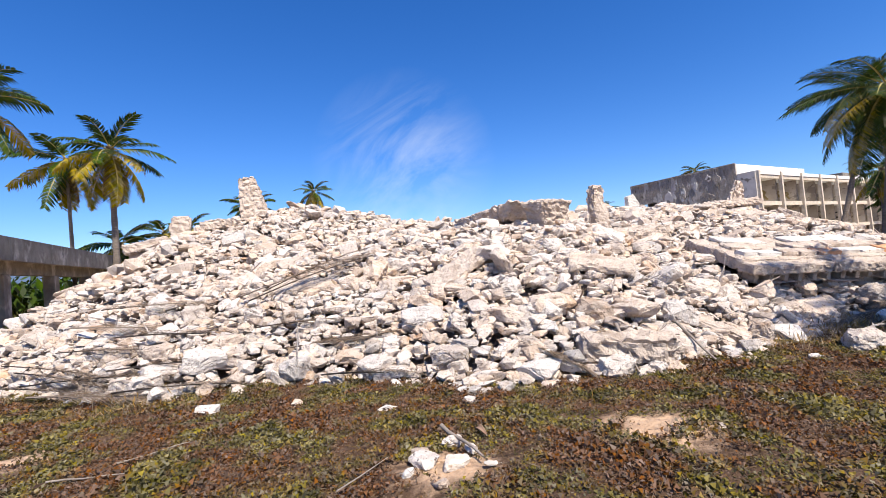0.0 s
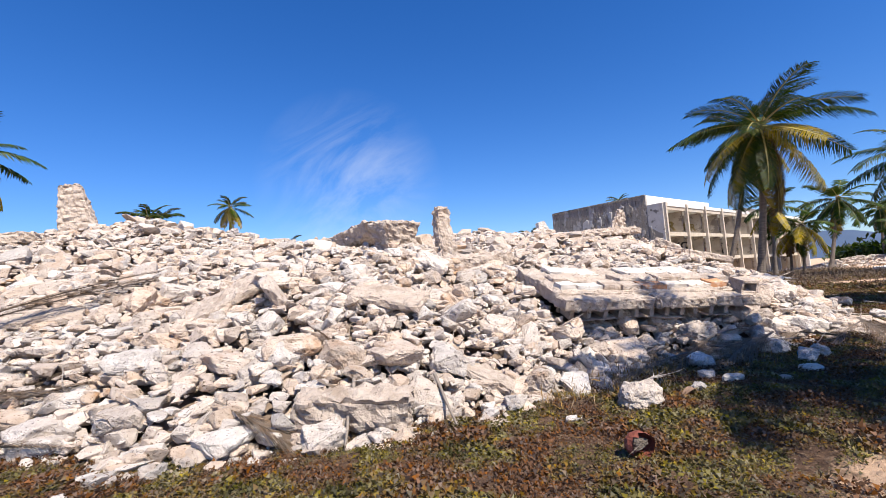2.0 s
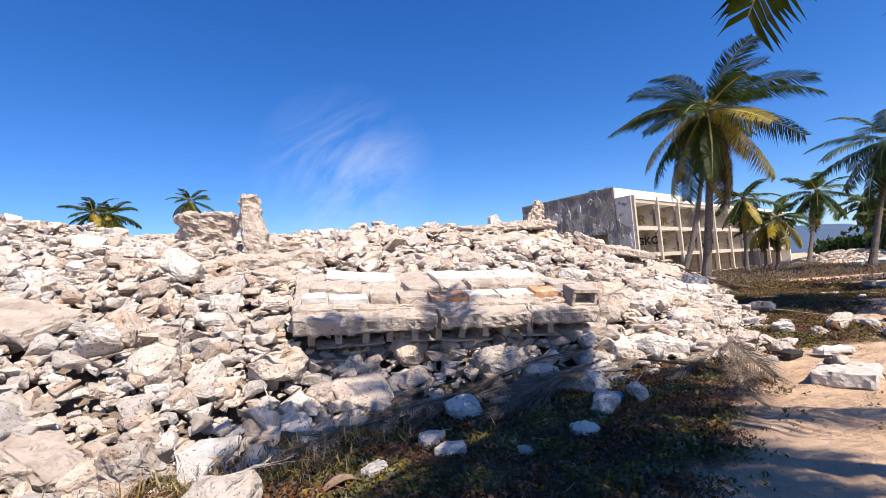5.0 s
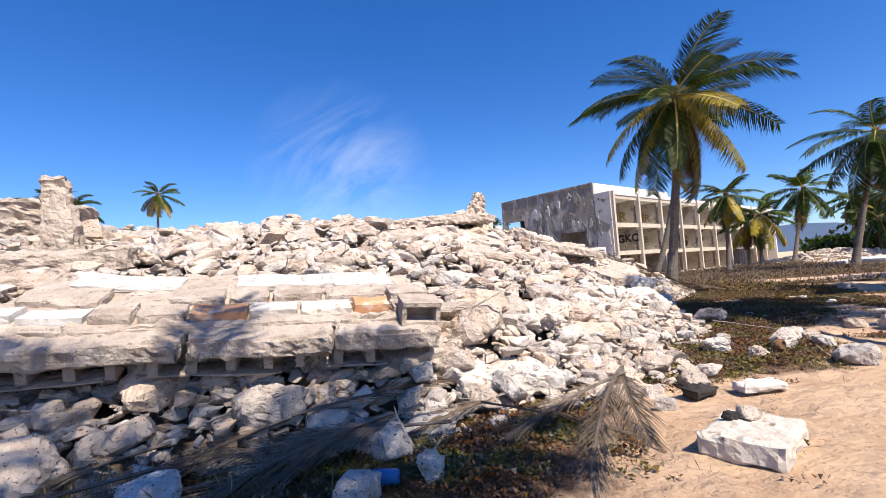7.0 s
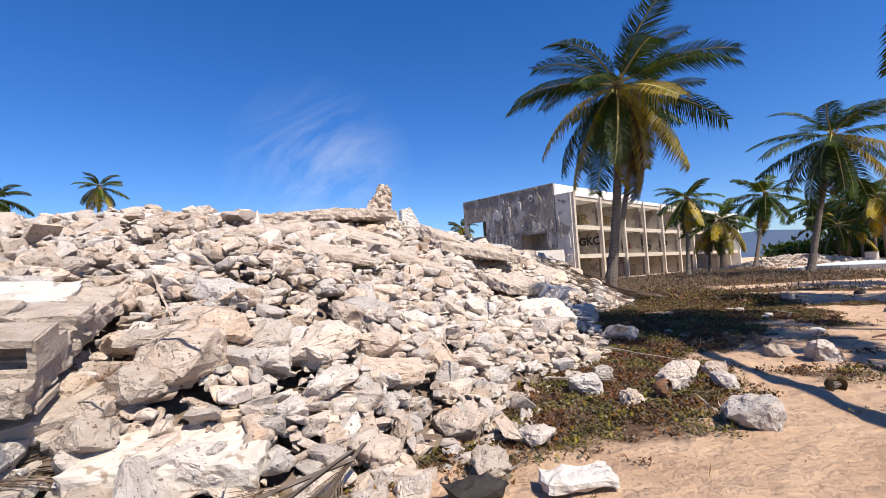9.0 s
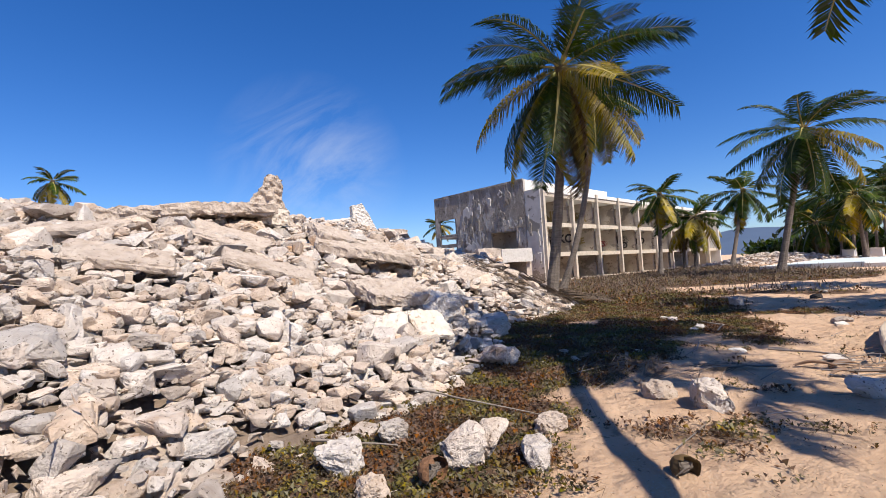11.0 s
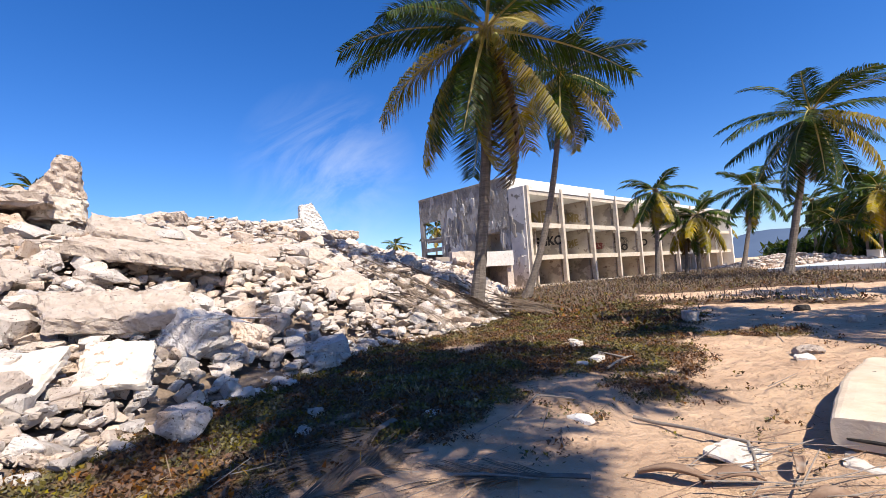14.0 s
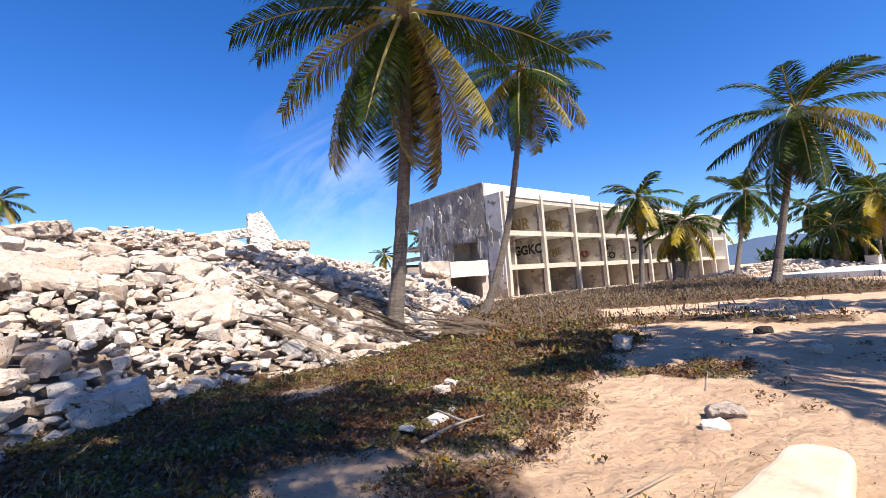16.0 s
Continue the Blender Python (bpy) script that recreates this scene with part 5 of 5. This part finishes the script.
TWIGS = "grey driftwood sticks"
for pts, r in ((((-5.7, 3.0, 0.05), (-4.8, 2.9, 0.06)), 0.02), (((-5.25, 3.25, 0.05), (-4.7, 3.6, 0.06)), 0.02), (((-2.05, 2.95, 0.1), (-1.8, 2.2, 0.06)), 0.045), (((19.6, 7.6, 0.05), (20.5, 6.5, 0.08)), 0.022), (((19.5, 7.3, 0.04), (20.6, 6.9, 0.06)), 0.018), (((19.9, 7.5, 0.04), (20.9, 6.3, 0.05)), 0.015),
               (((20.4, 8.8, 0.05), (20.7, 8.0, 0.05), (20.3, 7.6, 0.03)), 0.035), (((19.2, 6.8, 0.03), (18.7, 6.95, 0.03)), 0.02), (((21.4, 10.5, 0.06), (21.9, 10.75, 0.1), (22.2, 11.0, 0.05)), 0.035),
               (((21.9, 10.75, 0.1), (21.7, 11.1, 0.15)), 0.035), (((19.5, 9.3, 0.05), (19.9, 9.6, 0.12), (20.3, 9.5, 0.05)), 0.03), (((14.6, 8.4, 0.35), (15.3, 7.9, 0.2), (15.7, 7.7, 0.1)), 0.022),
               (((13.6, 8.1, 0.1), (14.3, 7.7, 0.06)), 0.03), (((8.4, 10.4, 1.75), (9.6, 9.4, 1.25)), 0.025), (((0.9, 4.9, 0.55), (0.75, 4.1, 0.05)), 0.05), (((1.9, 4.9, 0.5), (1.95, 4.1, 0.03)), 0.05), (((16.2, 6.6, 0.03), (16.9, 6.9, 0.05)), 0.012),
               (((18.4, 8.6, 0.04), (19.1, 8.1, 0.06)), 0.03), (((22.2, 9.0, 0.03), (22.9, 9.2, 0.04)), 0.012), (((24.6, 10.6, 0.03), (25.4, 11.3, 0.04)), 0.02), (((-3.0, 2.0, 0.04), (-2.6, 2.5, 0.05)), 0.015), (((1.7, 2.0, 0.05), (2.4, 1.7, 0.05)), 0.02)):
    stick("driftwood_stick", pts, r * 0.5, M_WOOD, "grey weathered stick lying on the ground", group=TWIGS)

DRYF = "dry palm fronds on the ground"
DRY_MESH = {}


def lay_frond(a, b, seed, roll=0.0, hang=0.15):
    """A fallen dry frond with its stem at a and its tip at b."""
    a, b = Vector(a), Vector(b)
    d = b - a
    key = (round(d.length * 2) / 2, seed % 4, hang)
    if key not in DRY_MESH:
        DRY_MESH[key] = frond_mesh("dry_frond", key[0], 0.18, M_DRY, 110, seed, 0.6, 0.02, 0.12, 0.5, 0.15, 0.1, 0.15, 0.3)
    ob = new("dry_palm_frond", DRY_MESH[key])
    ob.matrix_basis = Matrix.Translation(a) @ d.to_track_quat("X", "Z").to_matrix().to_4x4() @ pose(0, 0, 0, roll)
    return tagged(ob, "dead grey-brown palm frond lying flat on rubble", "palm frond", DRYF)


fr = random.Random(77)
for k in range(4):
    fx = 5.4 + k * 1.1
    lay_frond((fx + 1.0, 6.0 + fr.uniform(-0.25, 0.25), 0.22 + fr.uniform(0, 0.1)), (fx - 1.0, 5.6 + fr.uniform(-0.4, 0.4), 0.1), fr.randint(1, 50), fr.uniform(-20, 20))
for a, b in (((-5.2, 7.7, 1.35), (-2.4, 10.2, 2.55)), ((-8.5, 6.6, 0.35), (-6.0, 6.3, 0.5)), ((-9.3, 7.6, 0.45), (-7.0, 6.5, 0.3)), ((-7.6, 7.6, 0.9), (-5.2, 7.3, 0.95)), ((-8.6, 9.0, 1.4), (-6.0, 8.5, 1.5)),
             ((-4.2, 6.4, 0.55), (-2.6, 6.4, 0.7)), ((-3.6, 5.6, 0.2), (-2.0, 5.2, 0.25)), ((7.4, 6.1, 0.35), (9.9, 6.9, 0.5)), ((8.8, 5.7, 0.2), (6.4, 6.0, 0.3)),
             ((9.2, 6.0, 0.25), (10.3, 5.2, 0.1)), ((10.9, 6.1, 0.35), (9.0, 4.3, 0.1)), ((11.0, 6.2, 0.35), (10.1, 4.9, 0.08)), ((10.9, 6.0, 0.33), (8.7, 5.4, 0.12)), ((0.5, 4.9, 0.6), (1.5, 4.4, 0.1)),
             ((-0.6, 4.9, 0.5), (0.2, 4.4, 0.15)), ((18.5, 9.7, 0.08), (17.6, 8.7, 0.12)), ((17.4, 8.3, 0.06), (18.6, 8.9, 0.08)), ((19.9, 6.9, 0.1), (21.6, 6.4, 0.1)), ((19.7, 7.3, 0.08), (20.9, 6.6, 0.1))):
    lay_frond(a, b, fr.randint(1, 50), fr.uniform(-25, 25))
for k in range(40):
    x, y = fr.uniform(18.8, 24.6), 0
    y = 16.6 + (x - 19.5) * 0.55 + fr.uniform(-0.8, 2.2)
    a = fr.uniform(-0.5, 0.9)
    z = heap_z(x, y) + 0.28
    x2, y2 = x + 2.2 * math.cos(a), y + 2.2 * math.sin(a) * 0.6 - 0.5
    lay_frond((x, y, z), (x2, y2, heap_z(x2, y2) + 0.2), fr.randint(1, 50), fr.uniform(-30, 30))


def sheath(x, y, length, rz, seed, tilt=4):
    """A fallen boat-shaped palm leaf base: a curved shell that narrows to a stalk."""
    vs, fs, n, k = [], [], 16, 7
    for i in range(n + 1):
        u = i / n
        w = length * (0.11 * math.sin(math.pi * min(u * 0.75 + 0.18, 1)) + 0.012)
        for shell in (0.0, -0.014):
            for j in range(k):
                a = -1 + 2 * j / (k - 1)
                p = Vector((u * length, a * w, 0.035 + shell + 0.5 * w * a * a + 0.05 * math.sin(u * 3)))
                vs.append(p + noise.noise_vector(p * 6 + Vector((seed, 0, 0))) * 0.012)
        if i:
            b0, b1 = (i - 1) * 2 * k, i * 2 * k
            for j in range(k - 1):
                fs.append((b0 + j, b0 + j + 1, b1 + j + 1, b1 + j))
                fs.append((b0 + k + j + 1, b0 + k + j, b1 + k + j, b1 + k + j + 1))
            fs += [(b0 + k, b0, b1, b1 + k), (b0 + k - 1, b0 + 2 * k - 1, b1 + 2 * k - 1, b1 + k - 1)]
    ob = new("palm_sheath", mesh_from("palm_sheath", vs, fs, M_SHEATH, True))
    ob.matrix_basis = pose(x, y, float(ground_height(np.float64(x), np.float64(y))), seed * 13 % 40 - 20, -tilt * 0.3, rz)
    return tagged(ob, "dry brown boat-shaped palm leaf base on sand", "palm debris", "fallen palm leaf bases")


for x, y, ln, rz, q in ((19.75, 8.0, 0.95, -48, 1), (20.0, 7.75, 0.8, -25, 2), (20.3, 7.35, 0.6, -18, 3), (19.9, 7.4, 0.7, 160, 4), (20.55, 7.55, 0.55, 40, 5), (-1.7, 3.0, 0.5, -75, 6),
                        (2.05, 4.75, 0.6, -70, 8), (4.9, 4.2, 0.6, 15, 9), (18.2, 8.6, 0.7, 200, 10), (24.1, 11.8, 0.5, 60, 11)):
    sheath(x, y, ln * 0.45, rz, q)
pile = random.Random(12)
for k in range(34):
    x, y = pile.gauss(20.2, 0.42), pile.gauss(7.6, 0.26)
    a, ln = pile.uniform(-0.9, 0.5), pile.uniform(0.25, 0.8)
    stick("driftwood_stick", ((x, y, 0.03 + 0.05 * pile.random()), (x + ln * math.cos(a), y + ln * math.sin(a), 0.03 + 0.08 * pile.random())), pile.uniform(0.003, 0.007), M_WOOD if k % 3 else M_SHEATH, "thin dry twig in a pile of palm debris", group="twigs in the debris pile")
for k in range(26):
    x, y = pile.gauss(18.0, 0.9), pile.gauss(8.6, 0.6)
    a, ln = pile.uniform(-0.6, 1.2), pile.uniform(0.2, 0.7)
    stick("driftwood_stick", ((x, y, 0.03), (x + ln * math.cos(a), y + ln * math.sin(a), 0.03 + 0.1 * pile.random())), pile.uniform(0.003, 0.006), M_WOOD, "thin dry twig on litter and sand", group="twigs on the sand")
for a, b in (((-9.8, 8.0, 0.55), (-7.2, 6.9, 0.4)), ((-9.6, 7.2, 0.3), (-7.0, 6.3, 0.25)), ((-8.8, 7.9, 0.7), (-6.2, 7.2, 0.75)), ((-7.2, 6.6, 0.45), (-4.8, 6.5, 0.6)), ((-6.8, 6.0, 0.2), (-4.6, 5.9, 0.3)), ((-9.0, 8.6, 1.1), (-6.6, 7.9, 1.0)),
             ((-4.9, 6.9, 0.9), (-3.0, 7.0, 1.0)), ((-3.2, 6.3, 0.55), (-1.6, 6.6, 0.8)), ((-8.2, 6.3, 0.22), (-6.4, 5.9, 0.18)), ((-5.4, 7.9, 1.45), (-2.6, 10.0, 2.45)), ((-5.0, 8.0, 1.5), (-2.9, 10.4, 2.6)),
             ((4.2, 6.0, 0.25), (2.8, 5.3, 0.1)), ((5.6, 5.4, 0.14), (3.6, 4.9, 0.08)), ((6.4, 5.7, 0.2), (4.2, 5.2, 0.1)), ((8.3, 5.9, 0.3), (6.2, 5.2, 0.12)),
             ((18.6, 8.9, 0.06), (17.2, 9.2, 0.08)), ((19.4, 8.0, 0.06), (18.2, 8.7, 0.08))):
    lay_frond(a, b, fr.randint(1, 50), fr.uniform(-25, 25))


def scrawl(bay, level, v, z, r, turns, mat):
    """A looping spray-painted line on a bay's wall."""
    pts = []
    for k in range(40):
        a = turns * 2 * math.pi * k / 39
        pts.append((bay * BAY - 0.112, v - r * 1.2 * math.cos(a) - k * 0.012, LEVELS[level] + z + r * math.sin(a)))
    ob = stick("graffiti", pts[::2], 0.04, mat, "looping sprayed graffiti line on plaster", "")
    ob.parent = HOTEL


scrawl(4, 1, 2.4, 1.3, 0.7, 2.3, M_INK)
scrawl(3, 1, 2.2, 1.0, 0.35, 3.2, M_INK2)
scrawl(2, 2, 2.4, 1.2, 0.4, 2.6, M_INK3)
scrawl(2, 1, 2.6, 1.2, 0.35, 2.2, M_INK3)
scrawl(6, 1, 2.4, 1.2, 0.5, 1.7, M_INK)


# ---- annex in front of the building's end ----
def annex():
    ob = thing("ruined_annex", "ruined single-storey annex half buried in rubble", "building", pose(30.6, 38.0, 0, 0, 0, 6))
    part("lintel", box_mesh("lintel", 0.0, 3.1, -0.1, 0.3, 1.95, 3.1, M_LIME, 0.02, 0.03, 4, seed=2), ob, label="thick white lintel slab")
    part("wall", box_mesh("wall", 2.7, 3.25, 0.31, 3.5, -0.1, 2.4, M_CONC, 0.02, 0.05, 4, seed=3), ob)
    part("wall", box_mesh("wall", -2.2, -0.02, 0.0, 0.5, -0.1, 3.2, M_CONC, 0.02, 0.12, 5, seed=4), ob)
    part("back_wall", box_mesh("back_wall", -2.2, 2.69, 3.2, 3.5, -0.1, 3.0, M_HOLLOW, 0.02, 0.03, 3, seed=5), ob)
    part("roof_slab", box_mesh("roof_slab", -0.1, 2.69, 0.31, 3.4, 2.2, 2.4, M_CONC, 0.02, 0.03, 3, seed=6), ob)


annex()
for k, (x, y, s) in enumerate(((29.0, 37.4, 0.9), (30.0, 37.2, 0.7), (29.5, 36.5, 0.8), (28.4, 36.2, 0.7), (31.6, 37.0, 0.5), (32.6, 37.0, 0.45), (33.4, 38.4, 0.6))):
    boulder(x, y, (s * 1.4, s, s * 0.9), 200 + k, "broken masonry piled against the annex", z=max(heap_z(x, y), 0) + (0.6 if k < 3 else 0), rz=k * 50)


# ---- canopy behind the heap ----
def canopy():
    a, b = Vector((-19.5, 21.5, 0)), Vector((-24.5, 40.5, 0))
    d = b - a
    ob = thing("concrete_canopy", "long grey concrete canopy slab on short columns", "canopy", Matrix.Translation(a) @ d.to_track_quat("X", "Z").to_matrix().to_4x4())
    n = d.length
    part("roof_slab", box_mesh("roof_slab", -6, n, 0.3, 9.0, 4.0, 4.5, M_SMOOTHGREY, 0.03), ob)
    part("fascia", box_mesh("fascia", -6, n, 0.0, 0.29, 3.7, 4.8, M_GREYWALL, 0.03, 0.02, 4), ob, label="stained grey fascia")
    part("beam", box_mesh("beam", -6, n, 1.2, 1.7, 3.2, 3.99, M_GREYWALL, 0.02), ob)
    for x in (-3.5, 2.5, 8.5, 14.5):
        part("column", box_mesh("column", x - 0.35, x + 0.35, 1.15, 1.75, -0.1, 3.19, M_GREYWALL, 0.02), ob)
    part("rear_wall", box_mesh("rear_wall", 5, n, 8.4, 8.9, -0.1, 3.99, M_GREYWALL, 0.02), ob)


canopy()

# ---- far things ----
pool = thing("pool_edge", "low faded white and blue pool surround", "pool", pose(54.0, 23.5, 0, 0, 0, 18))
part("coping", box_mesh("coping", 0, 16, 0, 1.6, -0.05, 0.32, M_WHITE, 0.04), pool, label="white coping")
part("basin_wall", box_mesh("basin_wall", 0.5, 16, 1.62, 7.0, -0.05, 0.42, M_POOL, 0.04), pool, label="faded blue paint")
part("coping", box_mesh("coping", 0, 16, 7.02, 8.2, -0.05, 0.36, M_WHITE, 0.04), pool, label="white coping")
for x, y in ((84.0, 42.6), (86.0, 40.6)):
    hut = thing("pump_hut", "small white block hut near the grove", "hut", pose(x, y, 0, 0, 0, 20), group="huts by the grove")
    part("wall", box_mesh("wall", -0.8, 0.8, -0.6, 0.6, -0.05, 1.2, M_WHITE, 0.03), hut)
    part("roof", box_mesh("roof", -0.85, 0.85, -0.65, 0.65, 1.2, 1.28, M_SMOOTHGREY, 0.02), hut)


def far_rubble():
    rng = np.random.default_rng(8)
    n = 1800
    x = rng.normal(0, 5.5, n)
    y = rng.normal(0, 2.5, n)
    z = 1.5 * np.exp(-(x / 7) ** 2 - (y / 3) ** 2) * rng.uniform(0.5, 1, n)
    rot, size = rot_matrices(n, rng, 0.4), rng.uniform(0.25, 0.7, n)
    vs, fs, base = [], [], 0
    for k in range(n):
        v, f = ROCKS[k % len(ROCKS)]
        vs.append(v @ rot[k].T * size[k] + (x[k], y[k], z[k]))
        fs.append(f + base)
        base += len(v)
    ob = new("far_rubble", big_mesh("far_rubble", np.concatenate(vs), np.concatenate(fs), M_RUBBLE))
    ob.matrix_basis = pose(76, 47, 0, 0, 0, -30)
    tagged(ob, "low spread of pale rubble beyond the building", "rubble", kind="stuff")


far_rubble()


def hills():
    vs, fs = [], []
    n = 90
    for i in range(n + 1):
        az = radians(-75 + 150 * i / n)
        r = 1700
        deg = math.degrees(az)
        h = 40 + 95 * math.exp(-((deg + 36) / 16) ** 2) + 42 * math.exp(-((deg - 53) / 6) ** 2) + 12 * noise.noise(Vector((i * 0.21, 0, 0))) + 6 * noise.noise(Vector((i * 0.7, 4, 0)))
        for rr, z in ((r, -5), (r + 200, h * 0.6), (r + 420, h * 1.2)):
            vs.append((math.sin(az) * rr + 10, math.cos(az) * rr, z))
        if i:
            b = i * 3
            fs += [(b - 3, b, b + 1, b - 2), (b - 2, b + 1, b + 2, b - 1)]
    tagged(new("hill_backdrop", mesh_from("hill_backdrop", vs, fs, M_HILL, True)), "hazy blue hills on the horizon", "hills", kind="structure")


hills()


# ---- creeping plants, grass and undergrowth ----
def leaf_field(name, x, y, z, size, leaves, rng, mat, label, category, up=0.5, long=1.6, fine=False):
    """Tufts of small pointed leaves at the given places, in one mesh."""
    n = len(x)
    k = n * leaves
    cx = np.repeat(x, leaves) + rng.normal(0, 0.5, k) * np.repeat(size, leaves) * 1.6
    cy = np.repeat(y, leaves) + rng.normal(0, 0.5, k) * np.repeat(size, leaves) * 1.6
    s = np.repeat(size, leaves) * rng.uniform(0.6, 1.2, k)
    cz = np.repeat(z, leaves) + s * rng.uniform(0.0, 1.3, k) * up
    a, e = rng.uniform(0, 2 * np.pi, k), rng.uniform(-0.2, 1.2, k) * up * 1.6
    d = np.stack([np.cos(a) * np.cos(e), np.sin(a) * np.cos(e), np.sin(e)], 1)
    b = a + np.pi / 2 + rng.normal(0, 0.3, k)
    w = np.stack([np.cos(b), np.sin(b), rng.normal(0, 0.35, k)], 1) * (0.32 / long * 1.6)
    c = np.stack([cx, cy, cz], 1)
    L = s[:, None]
    v = np.stack([c, c + (d * 0.5 + w) * L, c + d * L, c + (d * 0.5 - w) * L], 1).reshape(-1, 3)
    i = np.arange(k)[:, None] * 4
    t = np.concatenate([i + np.array([[0, 1, 2]]), i + np.array([[0, 2, 3]])])
    if fine:
        v = np.stack([c, c + (d * 0.75 + w * 1.5) * L, c + (d * 0.9 - w * 1.1) * L], 1).reshape(-1, 3)
        t = np.arange(k * 3).reshape(-1, 3)
    ob = new(name, big_mesh(name, v, t, mat))
    return tagged(ob, label, category, kind="stuff")


def plant_all():
    rng = np.random.default_rng(21)

    def clumpy(x, y):
        return 0.5 + 0.3 * np.sin(x * 2.1 + 1.3 * np.sin(y * 1.7)) * np.sin(y * 2.6 + np.sin(x * 1.1)) + 0.3 * np.sin(x * 5.3 + 2 * np.sin(y * 4.1)) * np.sin(y * 6.1)

    def pick(n, x0, x1, y0, y1, thresh=0.45):
        x, y = rng.uniform(x0, x1, n), rng.uniform(y0, y1, n)
        m = creeper(x, y) + (clumpy(x, y) - 0.5) * 0.7 + rng.normal(0, 0.12, n)
        ok = (m > thresh) & (poly_dist(x, y, EDGE) < 0.25)
        return x[ok], y[ok]

    x, y = pick(170000, -11, 12, -1.0, 8.5, 0.46)
    leaf_field("creeping_plants", x, y, ground_height(x, y), rng.uniform(0.017, 0.046, len(x)) * (0.6 + 0.8 * np.clip(clumpy(x, y), 0, 1)), 7, rng, M_WEED, "low green and red-brown creeping plants on sand", "ground cover", up=0.7, fine=True)
    x, y = pick(150000, 12, 29, 5.5, 19, 0.42)
    leaf_field("creeping_plants", x, y, ground_height(x, y), rng.uniform(0.016, 0.05, len(x)), 6, rng, M_WEED, "low green and red-brown creeping plants on sand", "ground cover", up=0.7, fine=True)
    x, y = pick(40000, 24, 75, 13, 52)
    leaf_field("creeping_plants", x, y, ground_height(x, y) * 0, rng.uniform(0.05, 0.13, len(x)), 4, rng, M_WEED, "low brown-green scrub along the building", "ground cover", up=0.7)
    x, y = pick(14000, 27, 72, 14, 50)
    leaf_field("dry_grass", x, y, x * 0, rng.uniform(0.12, 0.32, len(x)), 5, rng, M_DRY, "knee-high brown dry grass along the building", "grass", up=0.75, long=9)
    # dead stems between the creepers and thin litter over the sand
    x, y = pick(42000, -11, 29, -1.5, 17, 0.3)
    leaf_field("dead_stems", x, y, ground_height(x, y) + 0.02, rng.uniform(0.05, 0.14, len(x)), 4, rng, M_LEAFB, "thin dead brown stems among creepers", "plant litter", up=0.25, long=22)
    x, y = rng.uniform(2, 34, 5200), rng.uniform(1, 17, 5200)
    ok = poly_dist(x, y, EDGE) < -0.1
    x, y = x[ok], y[ok]
    leaf_field("sand_litter", x, y, ground_height(x, y) + 0.008, rng.uniform(0.02, 0.07, len(x)), 2, rng, M_LEAFB, "scattered dry leaf litter on sand", "plant litter", up=0.1, long=7)
    # dry grass
    gx, gy = [], []
    for cx, cy, r, n in ((4.6, 4.8, 0.35, 160), (5.2, 5.3, 0.4, 160), (5.9, 5.9, 0.35, 110), (-6.3, 5.6, 0.6, 90), (19.0, 10.6, 0.4, 30), (20.5, 14.0, 1.6, 160), (17.4, 8.9, 0.4, 20), (7.0, 5.3, 0.5, 60), (-9.5, 7.0, 0.6, 80), (3.6, 4.5, 0.3, 60)):
        gx.append(rng.normal(cx, r, n))
        gy.append(rng.normal(cy, r * 0.6, n))
    x, y = np.concatenate(gx), np.concatenate(gy)
    leaf_field("dry_grass", x, y, ground_height(x, y), rng.uniform(0.07, 0.16, len(x)), 6, rng, M_GRASS, "tufts of straw-coloured dry grass", "grass", up=0.75, long=14)
    # field beyond the canopy and undergrowth of the far grove
    x, y = rng.uniform(-60, -13, 9000), rng.uniform(9, 60, 9000)
    ok = poly_dist(x, y, EDGE) < -0.5
    x, y = x[ok], y[ok]
    leaf_field("field_grass", x, y, x * 0, rng.uniform(0.25, 0.6, len(x)), 6, rng, M_FIELD, "tall green and yellow field grass", "grass", up=0.8, long=7)
    a, r = np.radians(rng.uniform(-50, -24, 4000)), rng.uniform(60, 95, 4000)
    x, y = -2.5 + np.sin(a) * r, -1.6 + np.cos(a) * r
    leaf_field("far_undergrowth", x, y, np.abs(rng.normal(0, 1.3, len(x))), rng.uniform(0.6, 1.5, len(x)), 4, rng, M_LEAF, "green bushes beyond the concrete canopy", "shrubs", up=0.8, long=2.2)
    a, r = np.radians(rng.uniform(53, 74, 5000)), rng.uniform(95, 130, 5000)
    x, y = 20.5 + np.sin(a) * r, 6.6 + np.cos(a) * r
    leaf_field("far_undergrowth", x, y, np.abs(rng.normal(0, 1.0, len(x))), rng.uniform(0.7, 1.6, len(x)), 6, rng, M_LEAF, "dark undergrowth below the far palm grove", "shrubs", up=0.8, long=2.2)


plant_all()
